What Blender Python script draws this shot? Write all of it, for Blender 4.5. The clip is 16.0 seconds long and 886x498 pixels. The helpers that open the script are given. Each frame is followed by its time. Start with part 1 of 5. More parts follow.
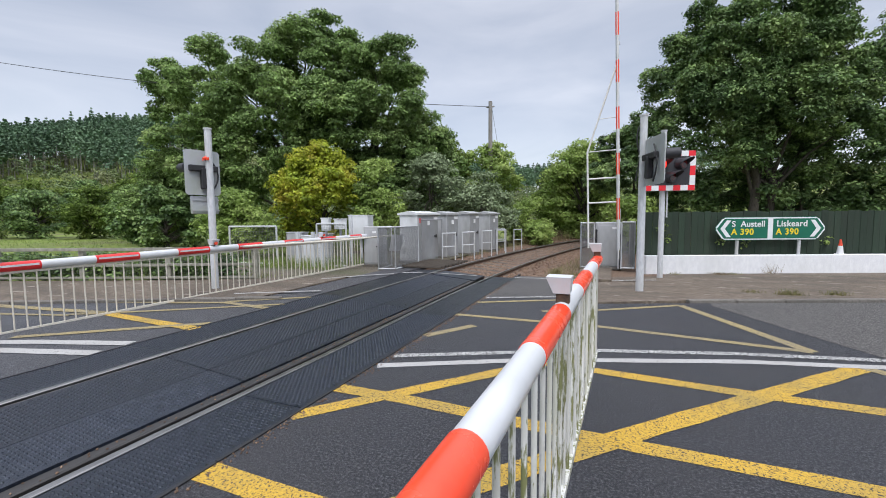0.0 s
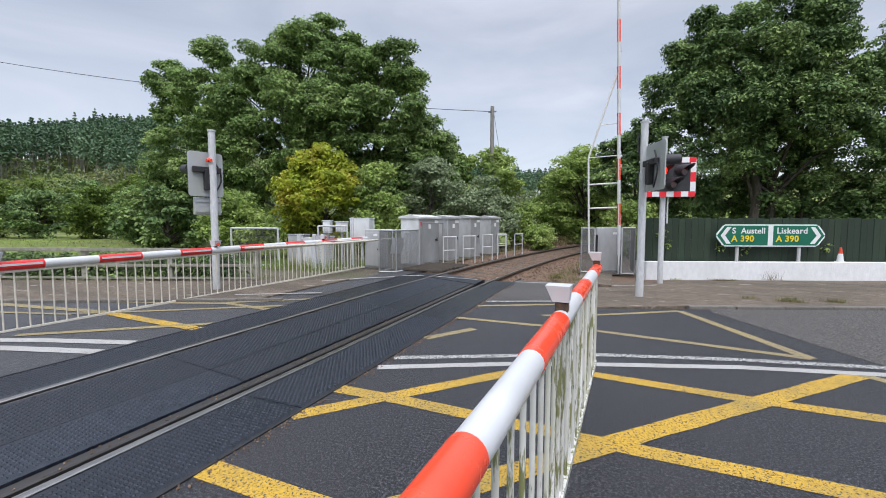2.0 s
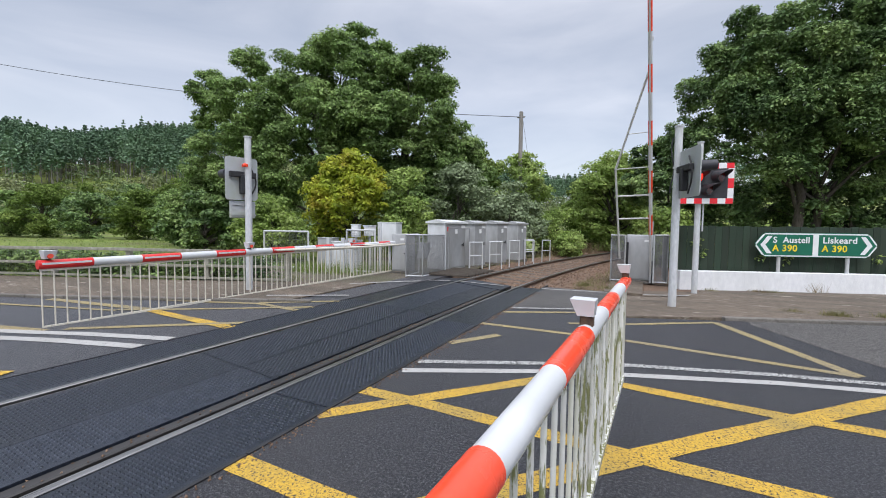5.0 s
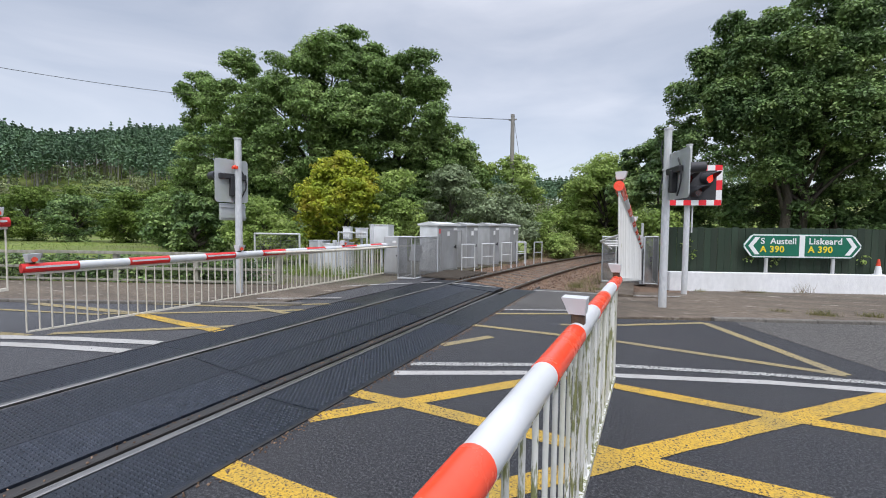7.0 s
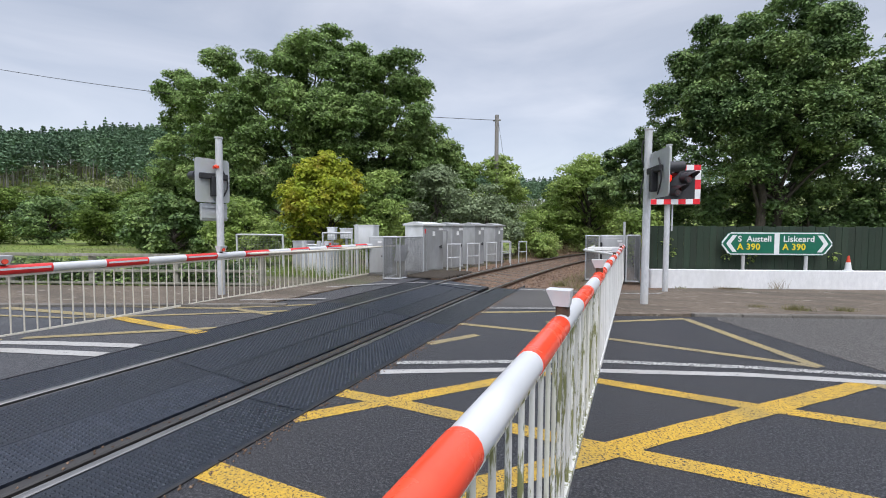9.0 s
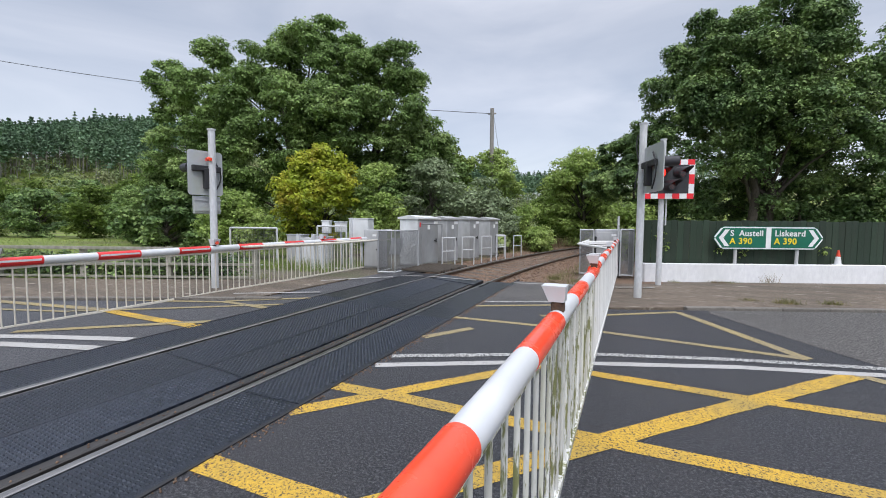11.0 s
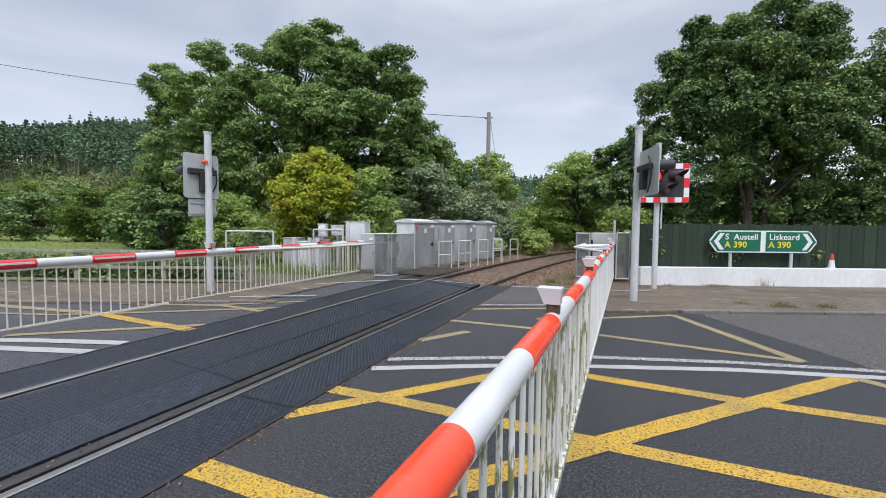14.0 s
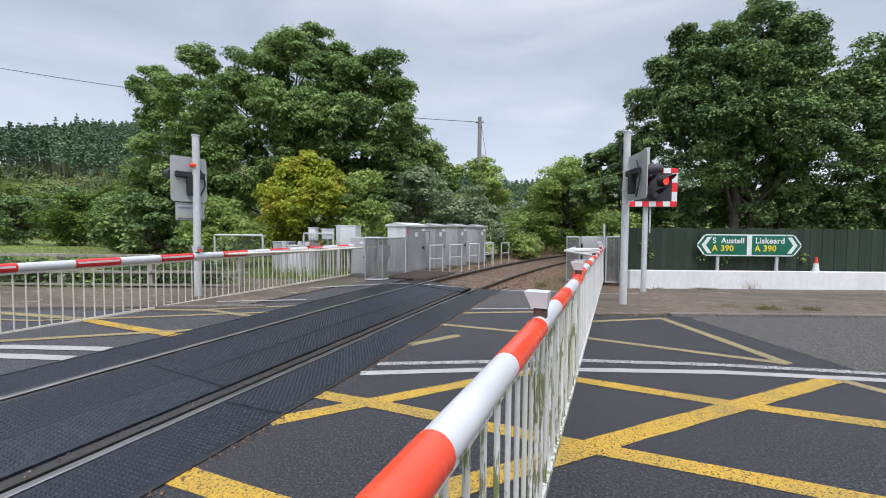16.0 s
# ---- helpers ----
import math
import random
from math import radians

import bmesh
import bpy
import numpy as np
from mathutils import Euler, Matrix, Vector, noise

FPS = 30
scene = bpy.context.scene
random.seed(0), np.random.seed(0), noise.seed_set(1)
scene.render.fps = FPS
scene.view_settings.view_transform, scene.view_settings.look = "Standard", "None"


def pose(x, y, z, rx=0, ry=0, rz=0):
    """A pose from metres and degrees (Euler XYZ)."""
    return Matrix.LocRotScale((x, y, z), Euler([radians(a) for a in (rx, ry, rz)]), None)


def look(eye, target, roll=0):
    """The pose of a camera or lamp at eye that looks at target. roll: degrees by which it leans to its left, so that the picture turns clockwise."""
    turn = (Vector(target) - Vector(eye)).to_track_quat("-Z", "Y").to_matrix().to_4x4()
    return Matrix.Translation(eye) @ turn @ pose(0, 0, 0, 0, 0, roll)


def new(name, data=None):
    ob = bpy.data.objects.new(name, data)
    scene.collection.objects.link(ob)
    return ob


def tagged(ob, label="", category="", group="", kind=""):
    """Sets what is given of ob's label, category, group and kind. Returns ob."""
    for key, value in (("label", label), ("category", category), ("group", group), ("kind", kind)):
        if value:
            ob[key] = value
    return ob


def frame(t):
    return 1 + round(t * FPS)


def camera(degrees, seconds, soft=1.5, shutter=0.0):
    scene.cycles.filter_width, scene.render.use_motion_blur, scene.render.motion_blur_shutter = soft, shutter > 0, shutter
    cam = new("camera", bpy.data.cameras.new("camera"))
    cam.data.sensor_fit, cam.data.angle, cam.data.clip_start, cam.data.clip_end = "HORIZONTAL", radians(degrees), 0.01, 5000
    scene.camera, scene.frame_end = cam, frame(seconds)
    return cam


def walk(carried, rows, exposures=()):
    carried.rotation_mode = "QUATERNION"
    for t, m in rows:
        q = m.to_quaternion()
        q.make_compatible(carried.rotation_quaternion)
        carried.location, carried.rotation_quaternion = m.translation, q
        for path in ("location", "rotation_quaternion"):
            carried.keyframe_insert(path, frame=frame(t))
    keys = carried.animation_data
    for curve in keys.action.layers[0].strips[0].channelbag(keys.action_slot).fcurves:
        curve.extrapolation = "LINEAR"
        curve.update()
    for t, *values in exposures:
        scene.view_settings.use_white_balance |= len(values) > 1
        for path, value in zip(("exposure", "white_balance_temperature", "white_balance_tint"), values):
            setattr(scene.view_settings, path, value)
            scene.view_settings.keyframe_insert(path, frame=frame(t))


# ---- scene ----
cam = camera(94.4, 16.0, soft=1.0)
PATH = [
    (0, (3.218, 6.106, 1.655), (2.456, 7.949, 1.505), -0.5),
    (0.5, (3.213, 6.087, 1.646), (2.453, 7.931, 1.498), -0.4),
    (1, (3.219, 6.07, 1.655), (2.456, 7.913, 1.508), -0.4),
    (1.5, (3.223, 6.068, 1.645), (2.458, 7.911, 1.507), -0.2),
    (2, (3.227, 6.068, 1.648), (2.462, 7.911, 1.517), 0.1),
    (2.5, (3.226, 6.064, 1.652), (2.456, 7.906, 1.527), 0.4),
    (3, (3.229, 6.056, 1.654), (2.401, 7.872, 1.535), 0.3),
    (3.5, (3.239, 6.057, 1.645), (2.373, 7.856, 1.531), 0.5),
    (4, (3.241, 6.054, 1.645), (2.357, 7.845, 1.533), 0.7),
    (6.5, (3.252, 6.061, 1.643), (2.375, 7.855, 1.544), 0.9),
    (7, (3.247, 6.065, 1.638), (2.396, 7.872, 1.543), 0.6),
    (7.5, (3.247, 6.067, 1.632), (2.422, 7.887, 1.541), 0.3),
    (8, (3.243, 6.062, 1.629), (2.438, 7.891, 1.536), 0.2),
    (8.5, (3.246, 6.061, 1.615), (2.45, 7.893, 1.525), 0.2),
    (9, (3.249, 6.058, 1.61), (2.463, 7.894, 1.519), 0.3),
    (11.5, (3.242, 6.055, 1.607), (2.483, 7.901, 1.483), 0.4),
    (12, (3.244, 6.053, 1.604), (2.486, 7.9, 1.484), 0.3),
    (12.5, (3.252, 6.05, 1.608), (2.496, 7.898, 1.491), 0.3),
    (13, (3.254, 6.053, 1.604), (2.501, 7.903, 1.494), 0.3),
    (13.5, (3.252, 6.053, 1.602), (2.5, 7.903, 1.496), 0.3),
    (14, (3.249, 6.056, 1.598), (2.501, 7.908, 1.495), 0.5),
    (14.5, (3.255, 6.058, 1.6), (2.514, 7.913, 1.502), 0.6),
    (15, (3.261, 6.062, 1.599), (2.528, 7.92, 1.507), 0.5),
    (15.5, (3.261, 6.063, 1.601), (2.537, 7.925, 1.513), 0.5),
    (16, (3.267, 6.074, 1.597), (2.556, 7.942, 1.513), 0.5),
]
walk(cam, [(t, look(eye, target, roll)) for t, eye, target, roll in PATH], exposures=[(0.0, 0.0, 6380, 13), (16.0, 0.0, 6380, 13)])

# ---------------------------------------------------------------- world and light
world = bpy.data.worlds.new("overcast")
scene.world = world
world.use_nodes = True
nt = world.node_tree
nt.nodes.clear()
w_out = nt.nodes.new("ShaderNodeOutputWorld")
w_sky = nt.nodes.new("ShaderNodeTexSky")
w_sky.sky_type, w_sky.sun_disc = "NISHITA", False
w_sky.sun_elevation, w_sky.sun_rotation = radians(48), radians(150)
w_bg1 = nt.nodes.new("ShaderNodeBackground")
w_bg1.inputs["Strength"].default_value = 0.05
nt.links.new(w_sky.outputs[0], w_bg1.inputs["Color"])
w_co = nt.nodes.new("ShaderNodeTexCoord")
w_map = nt.nodes.new("ShaderNodeMapping")
w_map.inputs["Scale"].default_value = (1.0, 1.0, 3.6)
w_map.inputs["Rotation"].default_value = (0.12, 0.06, 0.4)
nt.links.new(w_co.outputs["Generated"], w_map.inputs["Vector"])
w_n = nt.nodes.new("ShaderNodeTexNoise")
w_n.inputs["Scale"].default_value, w_n.inputs["Detail"].default_value, w_n.inputs["Roughness"].default_value = 1.7, 6.0, 0.5
w_n.inputs["Distortion"].default_value = 0.5
nt.links.new(w_map.outputs[0], w_n.inputs["Vector"])
w_r = nt.nodes.new("ShaderNodeValToRGB")
w_r.color_ramp.elements[0].position, w_r.color_ramp.elements[0].color = 0.34, (0.50, 0.545, 0.615, 1)
w_r.color_ramp.elements[1].position, w_r.color_ramp.elements[1].color = 0.65, (0.82, 0.835, 0.865, 1)
nt.links.new(w_n.outputs["Fac"], w_r.inputs["Fac"])
# an overcast sky is brighter overhead than at the horizon
w_sep = nt.nodes.new("ShaderNodeSeparateXYZ")
nt.links.new(w_co.outputs["Generated"], w_sep.inputs[0])
w_up = nt.nodes.new("ShaderNodeMapRange")
w_up.interpolation_type = "SMOOTHSTEP"
for k_, v_ in (("From Min", 0.4), ("From Max", 1.0), ("To Min", 0.73), ("To Max", 2.4)):
    w_up.inputs[k_].default_value = v_
nt.links.new(w_sep.outputs["Z"], w_up.inputs["Value"])
w_bg2 = nt.nodes.new("ShaderNodeBackground")
nt.links.new(w_up.outputs[0], w_bg2.inputs["Strength"])
nt.links.new(w_r.outputs[0], w_bg2.inputs["Color"])
w_add = nt.nodes.new("ShaderNodeAddShader")
nt.links.new(w_bg1.outputs[0], w_add.inputs[0])
nt.links.new(w_bg2.outputs[0], w_add.inputs[1])
nt.links.new(w_add.outputs[0], w_out.inputs["Surface"])

sun_data = bpy.data.lights.new("sun", "SUN")
sun_data.energy, sun_data.angle, sun_data.color = 2.1, radians(36), (1.0, 0.985, 0.97)
sun = new("sun", sun_data)
sun.matrix_world = look((10, -18, 30), (0, 0, 0))
scene.view_settings.exposure = 0.0

# ---------------------------------------------------------------- materials
MATS = {}


def mat(name, ramp, scale=8.0, rough=0.7, metal=0.0, bump=0.0, bump_scale=None, detail=5.0, big=None, big_scale=0.6,
        big_amount=0.35, per="", per_amount=0.25, wear=None, wear_at=0.62, wear_scale=6.0, emit=None, stretch=(1, 1, 1), spec=0.5,
        through_light=0.0, sharp=0.18, coarse=0.6, tint=None):
    """A procedural surface: fine noise between the colours of ramp, larger patches of big, tone that varies piece by piece, worn spots."""
    if name in MATS:
        return MATS[name]
    m = bpy.data.materials.new(name)
    m.use_nodes = True
    t = m.node_tree
    b = t.nodes["Principled BSDF"]
    co = t.nodes.new("ShaderNodeTexCoord")
    mp = t.nodes.new("ShaderNodeMapping")
    mp.inputs["Scale"].default_value = stretch
    t.links.new(co.outputs["Object"], mp.inputs["Vector"])
    if per == "object":
        oi = t.nodes.new("ShaderNodeObjectInfo")
        mul = t.nodes.new("ShaderNodeMath")
        mul.operation = "MULTIPLY"
        mul.inputs[1].default_value = 40.0
        t.links.new(oi.outputs["Random"], mul.inputs[0])
        t.links.new(mul.outputs[0], mp.inputs["Location"])

    def noise_at(s, d=detail, rg=0.6):
        n = t.nodes.new("ShaderNodeTexNoise")
        n.inputs["Scale"].default_value, n.inputs["Detail"].default_value, n.inputs["Roughness"].default_value = s, d, rg
        t.links.new(mp.outputs[0], n.inputs["Vector"])
        return n

    n1 = noise_at(scale, detail, coarse)
    r = t.nodes.new("ShaderNodeValToRGB")
    els = r.color_ramp.elements
    els[0].position, els[1].position = 0.5 - sharp, 0.5 + sharp
    els[0].color, els[1].color = (*ramp[0], 1), (*ramp[-1], 1)
    for i, c in enumerate(ramp[1:-1]):
        e = els.new(0.5 - sharp + 2 * sharp * (i + 1) / (len(ramp) - 1))
        e.color = (*c, 1)
    t.links.new(n1.outputs["Fac"], r.inputs["Fac"])
    col = r.outputs["Color"]

    def mixed(a, c, fac_socket=None, fac=0.5, kind="MIX"):
        mx = t.nodes.new("ShaderNodeMix")
        mx.data_type, mx.blend_type = "RGBA", kind
        mx.inputs["Factor"].default_value = fac
        if fac_socket:
            t.links.new(fac_socket, mx.inputs["Factor"])
        t.links.new(a, mx.inputs["A"])
        if isinstance(c, tuple):
            mx.inputs["B"].default_value = (*c, 1)
        else:
            t.links.new(c, mx.inputs["B"])
        return mx.outputs["Result"]

    def stepped(sock, lo, hi, top=1.0):
        q = t.nodes.new("ShaderNodeMapRange")
        q.inputs["From Min"].default_value, q.inputs["From Max"].default_value, q.inputs["To Max"].default_value = lo, hi, top
        t.links.new(sock, q.inputs["Value"])
        return q.outputs["Result"]

    if big:
        n2 = noise_at(big_scale, 3.0)
        col = mixed(col, big, stepped(n2.outputs["Fac"], 0.42, 0.66, big_amount * 2))
    if wear:
        n3 = noise_at(wear_scale, 6.0, 0.7)
        col = mixed(col, wear, stepped(n3.outputs["Fac"], wear_at, wear_at + 0.05))
    if per:
        src = t.nodes.new("ShaderNodeObjectInfo" if per == "object" else "ShaderNodeNewGeometry")
        sock = src.outputs["Random" if per == "object" else "Random Per Island"]
        h = t.nodes.new("ShaderNodeHueSaturation")
        t.links.new(stepped(sock, 0, 1), h.inputs["Fac"])
        v = t.nodes.new("ShaderNodeMapRange")
        v.inputs["To Min"].default_value, v.inputs["To Max"].default_value = 1 - per_amount, 1 + per_amount
        t.links.new(sock, v.inputs["Value"])
        t.links.new(v.outputs["Result"], h.inputs["Value"])
        h.inputs["Fac"].default_value = 1.0
        t.links.remove(h.inputs["Fac"].links[0])
        t.links.new(col, h.inputs["Color"])
        col = h.outputs["Color"]
    t.links.new(col, b.inputs["Base Color"])
    b.inputs["Metallic"].default_value = metal
    b.inputs["Specular IOR Level"].default_value = spec
    if tint:
        b.inputs["Specular Tint"].default_value = (*tint, 1)
    rr = stepped(n1.outputs["Fac"], 0.3, 0.7)
    q = rr.node
    q.inputs["To Min"].default_value, q.inputs["To Max"].default_value = max(0.03, rough - 0.09), min(1.0, rough + 0.09)
    t.links.new(rr, b.inputs["Roughness"])
    if bump:
        nb = noise_at(bump_scale or scale * 2, 4.0)
        bp = t.nodes.new("ShaderNodeBump")
        bp.inputs["Strength"].default_value, bp.inputs["Distance"].default_value = bump, 0.02
        t.links.new(nb.outputs["Fac"], bp.inputs["Height"])
        t.links.new(bp.outputs["Normal"], b.inputs["Normal"])
    if emit:
        b.inputs["Emission Color"].default_value = (*emit[:3], 1)
        b.inputs["Emission Strength"].default_value = emit[3]
    if through_light:
        tr = t.nodes.new("ShaderNodeBsdfTranslucent")
        t.links.new(col, tr.inputs["Color"])
        ms = t.nodes.new("ShaderNodeMixShader")
        ms.inputs["Fac"].default_value = through_light
        t.links.new(b.outputs[0], ms.inputs[1])
        t.links.new(tr.outputs[0], ms.inputs[2])
        t.links.new(ms.outputs[0], t.nodes["Material Output"].inputs["Surface"])
    MATS[name] = m
    return m


ASPHALT = mat("asphalt", [(0.0026, 0.0031, 0.0053), (0.0150, 0.0158, 0.0202), (0.1672, 0.1672, 0.1760)], scale=50, sharp=0.115, coarse=0.86, detail=6.0, rough=0.50, bump=0.9, bump_scale=75, big=(0.046, 0.044, 0.045), big_scale=0.7, big_amount=0.2, wear=(0.26, 0.26, 0.265), wear_at=0.66, wear_scale=80, tint=(0.92, 0.94, 1.0))
ASPHALT_WEST = mat("greyed_asphalt", [(0.008, 0.0085, 0.012), (0.036, 0.036, 0.041), (0.20, 0.20, 0.21)], scale=50, sharp=0.13, coarse=0.84, detail=6.0, rough=0.52, bump=0.8, bump_scale=70, big=(0.062, 0.059, 0.062), big_scale=0.6, big_amount=0.2, tint=(0.90, 0.95, 1.0))
ASPHALT_WORN = mat("dusty_asphalt", [(0.022, 0.020, 0.019), (0.068, 0.063, 0.059), (0.20, 0.19, 0.18)], scale=40, sharp=0.15, coarse=0.82, detail=6.0, rough=0.55, bump=0.8, bump_scale=60, big=(0.035, 0.033, 0.033), big_scale=0.8, big_amount=0.25)
OLD_ASPHALT = mat("old_asphalt", [(0.0160, 0.0156, 0.0152), (0.0680, 0.0647, 0.0616), (0.2720, 0.2574, 0.2432)], sharp=0.13, coarse=0.75, scale=42, detail=6.0, rough=0.85, bump=1.0, bump_scale=60, big=(0.10, 0.095, 0.09), big_scale=0.7, big_amount=0.12)
PAVING = mat("worn_paving", [(0.062, 0.047, 0.034), (0.15, 0.118, 0.088), (0.27, 0.225, 0.175)], sharp=0.17, coarse=0.78, scale=9, detail=7.0, rough=0.9, bump=0.8, bump_scale=40, big=(0.065, 0.055, 0.043), big_scale=0.5, big_amount=0.3, wear=(0.33, 0.29, 0.24), wear_at=0.60, wear_scale=2.2, stretch=(0.6, 2.0, 1))
KERB = mat("kerb_stone", [(0.10, 0.092, 0.08), (0.19, 0.175, 0.155)], scale=25, rough=0.85, bump=0.4, per="object", per_amount=0.2)
EARTH = mat("earth_grass", [(0.0825, 0.1240, 0.0176), (0.1513, 0.2187, 0.0320), (0.2338, 0.2479, 0.0480)], scale=2.2, rough=0.95, bump=0.6, bump_scale=14, big=(0.10, 0.085, 0.05), big_scale=0.12, big_amount=0.3)
BALLAST = mat("ballast", [(0.0798, 0.0481, 0.0307), (0.1824, 0.1157, 0.0767), (0.3192, 0.2221, 0.1533)], scale=26, rough=0.95, bump=1.0, bump_scale=30, per="island", per_amount=0.35)
# black rubber; its blue cast and some brightness paint in reflected sky sheen
RUBBER = mat("rubber_panel", [(0.0033, 0.0049, 0.0101), (0.0075, 0.0104, 0.0182), (0.0270, 0.0305, 0.0434)], scale=18, rough=0.34, bump=0.25, bump_scale=70, big=(0.013, 0.015, 0.021), big_scale=1.1, big_amount=0.3, per="object", per_amount=0.35, spec=0.5, wear=(0.05, 0.052, 0.058), wear_at=0.69, wear_scale=9, tint=(0.80, 0.90, 1.0))
RAIL_TOP = mat("rail_top", [(0.2300, 0.2242, 0.2185), (0.4140, 0.4025, 0.3910)], scale=9, rough=0.36, metal=1.0, stretch=(8, 0.4, 8))
WORN_STEEL = mat("worn_steel_beam", [(0.0385, 0.0374, 0.0374), (0.0935, 0.0908, 0.0880)], scale=8, rough=0.42, metal=0.5, stretch=(10, 0.5, 10), big=(0.05, 0.045, 0.042), big_scale=1.0)
RAIL_RUST = mat("rail_rust", [(0.05, 0.03, 0.02), (0.13, 0.075, 0.045)], scale=30, rough=0.85, bump=0.4)
SLEEPER = mat("sleeper", [(0.06, 0.048, 0.038), (0.15, 0.125, 0.10)], scale=12, rough=0.9, bump=0.4, per="object", per_amount=0.2)
YELLOW = mat("yellow_line_paint", [(0.4720, 0.2820, 0.0280), (0.6608, 0.4200, 0.0500)], scale=40, rough=0.75, bump=0.5, bump_scale=90, wear=(0.05, 0.046, 0.04), wear_at=0.535, wear_scale=60, big=(0.33, 0.24, 0.07), big_scale=1.2, big_amount=0.35)
YELLOW_PALE = mat("faded_yellow_line_paint", [(0.27, 0.21, 0.09), (0.38, 0.31, 0.15)], scale=40, rough=0.8, bump=0.4, bump_scale=90, wear=(0.07, 0.066, 0.058), wear_at=0.535, wear_scale=50, big=(0.25, 0.21, 0.13), big_scale=1.0)
WHITE_LINE = mat("white_line_paint", [(0.34, 0.335, 0.325), (0.50, 0.49, 0.475)], scale=40, rough=0.75, bump=0.4, bump_scale=90, wear=(0.10, 0.10, 0.10), wear_at=0.575, wear_scale=40, big=(0.36, 0.35, 0.33), big_scale=1.5)
WHITE_LINE_WORN = mat("worn_white_line_paint", [(0.34, 0.34, 0.33), (0.52, 0.52, 0.50)], scale=40, rough=0.8, bump=0.4, bump_scale=90, wear=(0.08, 0.08, 0.08), wear_at=0.49, wear_scale=42)
BOOM_WHITE = mat("boom_white", [(0.58, 0.60, 0.63), (0.67, 0.69, 0.71)], scale=5, rough=0.38, big=(0.50, 0.51, 0.50), big_scale=1.5, big_amount=0.25)
BOOM_RED = mat("boom_red", [(0.90, 0.062, 0.022), (0.97, 0.10, 0.04)], scale=6, rough=0.25, big=(0.80, 0.09, 0.05), big_scale=2.0)
BOOM_CRIMSON = mat("boom_crimson", [(0.62, 0.018, 0.018), (0.74, 0.03, 0.028)], scale=6, rough=0.35, big=(0.55, 0.03, 0.03), big_scale=2.0)
PALE_MAT = mat("pale_white", [(0.60, 0.60, 0.57), (0.74, 0.74, 0.71)], scale=7, rough=0.5, wear=(0.20, 0.21, 0.09), wear_at=0.51, wear_scale=4.5, stretch=(5, 5, 0.7), per="object", per_amount=0.2, big=(0.46, 0.46, 0.36), big_scale=2.0)
PALE_WHITE = mat("clean_pale_white", [(0.62, 0.62, 0.60), (0.75, 0.75, 0.73)], scale=7, rough=0.5, wear=(0.45, 0.46, 0.30), wear_at=0.63, wear_scale=4.5, stretch=(5, 5, 0.7), per="object", per_amount=0.1)
PALE_CREAM = mat("pale_cream", [(0.55, 0.52, 0.44), (0.70, 0.66, 0.57)], scale=7, rough=0.5, wear=(0.40, 0.36, 0.24), wear_at=0.60, stretch=(3, 3, 0.7))
GALV = mat("galvanised_steel", [(0.50, 0.52, 0.55), (0.66, 0.68, 0.70)], scale=10, rough=0.5, metal=0.08, big=(0.47, 0.47, 0.45), big_scale=1.0, stretch=(3, 3, 0.8))
ALU = mat("board_back", [(0.40, 0.42, 0.44), (0.50, 0.52, 0.54)], scale=4, rough=0.5, metal=0.2, big=(0.30, 0.33, 0.26), big_scale=2.0, big_amount=0.3)
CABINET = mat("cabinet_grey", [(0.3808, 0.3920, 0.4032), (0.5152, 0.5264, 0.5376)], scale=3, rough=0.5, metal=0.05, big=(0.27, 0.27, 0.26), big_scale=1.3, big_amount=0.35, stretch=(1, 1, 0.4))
# the cabinet grey again, darkened to paint shade onto the track-facing fronts
CABINET_SHADED = mat("cabinet_grey_shaded", [(0.2875, 0.2990, 0.3105), (0.3910, 0.4025, 0.4140)], scale=3, rough=0.5, metal=0.05, big=(0.21, 0.21, 0.20), big_scale=1.3, big_amount=0.35, stretch=(1, 1, 0.4))
CABINET_PALE = mat("cabinet_pale", [(0.66, 0.68, 0.69), (0.78, 0.80, 0.81)], scale=3, rough=0.5, big=(0.45, 0.46, 0.45), big_scale=1.1, stretch=(1, 1, 0.4))
BLACK = mat("black_plastic", [(0.012, 0.012, 0.014), (0.028, 0.028, 0.031)], scale=8, rough=0.5)
SIGNAL_BLACK = mat("signal_black", [(0.022, 0.023, 0.027), (0.04, 0.041, 0.047)], scale=6, rough=0.55)
SIGN_GREEN = mat("sign_green", [(0.0, 0.115, 0.065), (0.004, 0.145, 0.085)], scale=3, rough=0.4)
SIGN_WHITE = mat("sign_white", [(0.72, 0.74, 0.75), (0.82, 0.83, 0.83)], scale=4, rough=0.45)
SIGN_YELLOW = mat("sign_yellow", [(0.80, 0.60, 0.02), (0.88, 0.68, 0.03)], scale=4, rough=0.45)
SIGN_RED = mat("sign_red", [(0.7440, 0.0144, 0.0260), (0.8880, 0.0240, 0.0390)], scale=4, rough=0.4)
WALL_WHITE = mat("white_render", [(0.70, 0.71, 0.73), (0.82, 0.83, 0.84)], scale=9, rough=0.85, bump=0.35, bump_scale=30, big=(0.60, 0.61, 0.60), big_scale=0.8, big_amount=0.25, stretch=(1, 1, 0.5))
FENCE_GREEN = mat("green_fence_board", [(0.0137, 0.0307, 0.0168), (0.0264, 0.0491, 0.0292)], scale=6, rough=0.8, bump=0.4, bump_scale=14, per="object", per_amount=0.22, stretch=(6, 6, 0.5), big=(0.028, 0.038, 0.025), big_scale=1.0)
FENCE_GREY = mat("weathered_fence", [(0.22, 0.21, 0.17), (0.38, 0.37, 0.32)], scale=9, rough=0.9, bump=0.3, big=(0.17, 0.18, 0.12), big_scale=1.2)
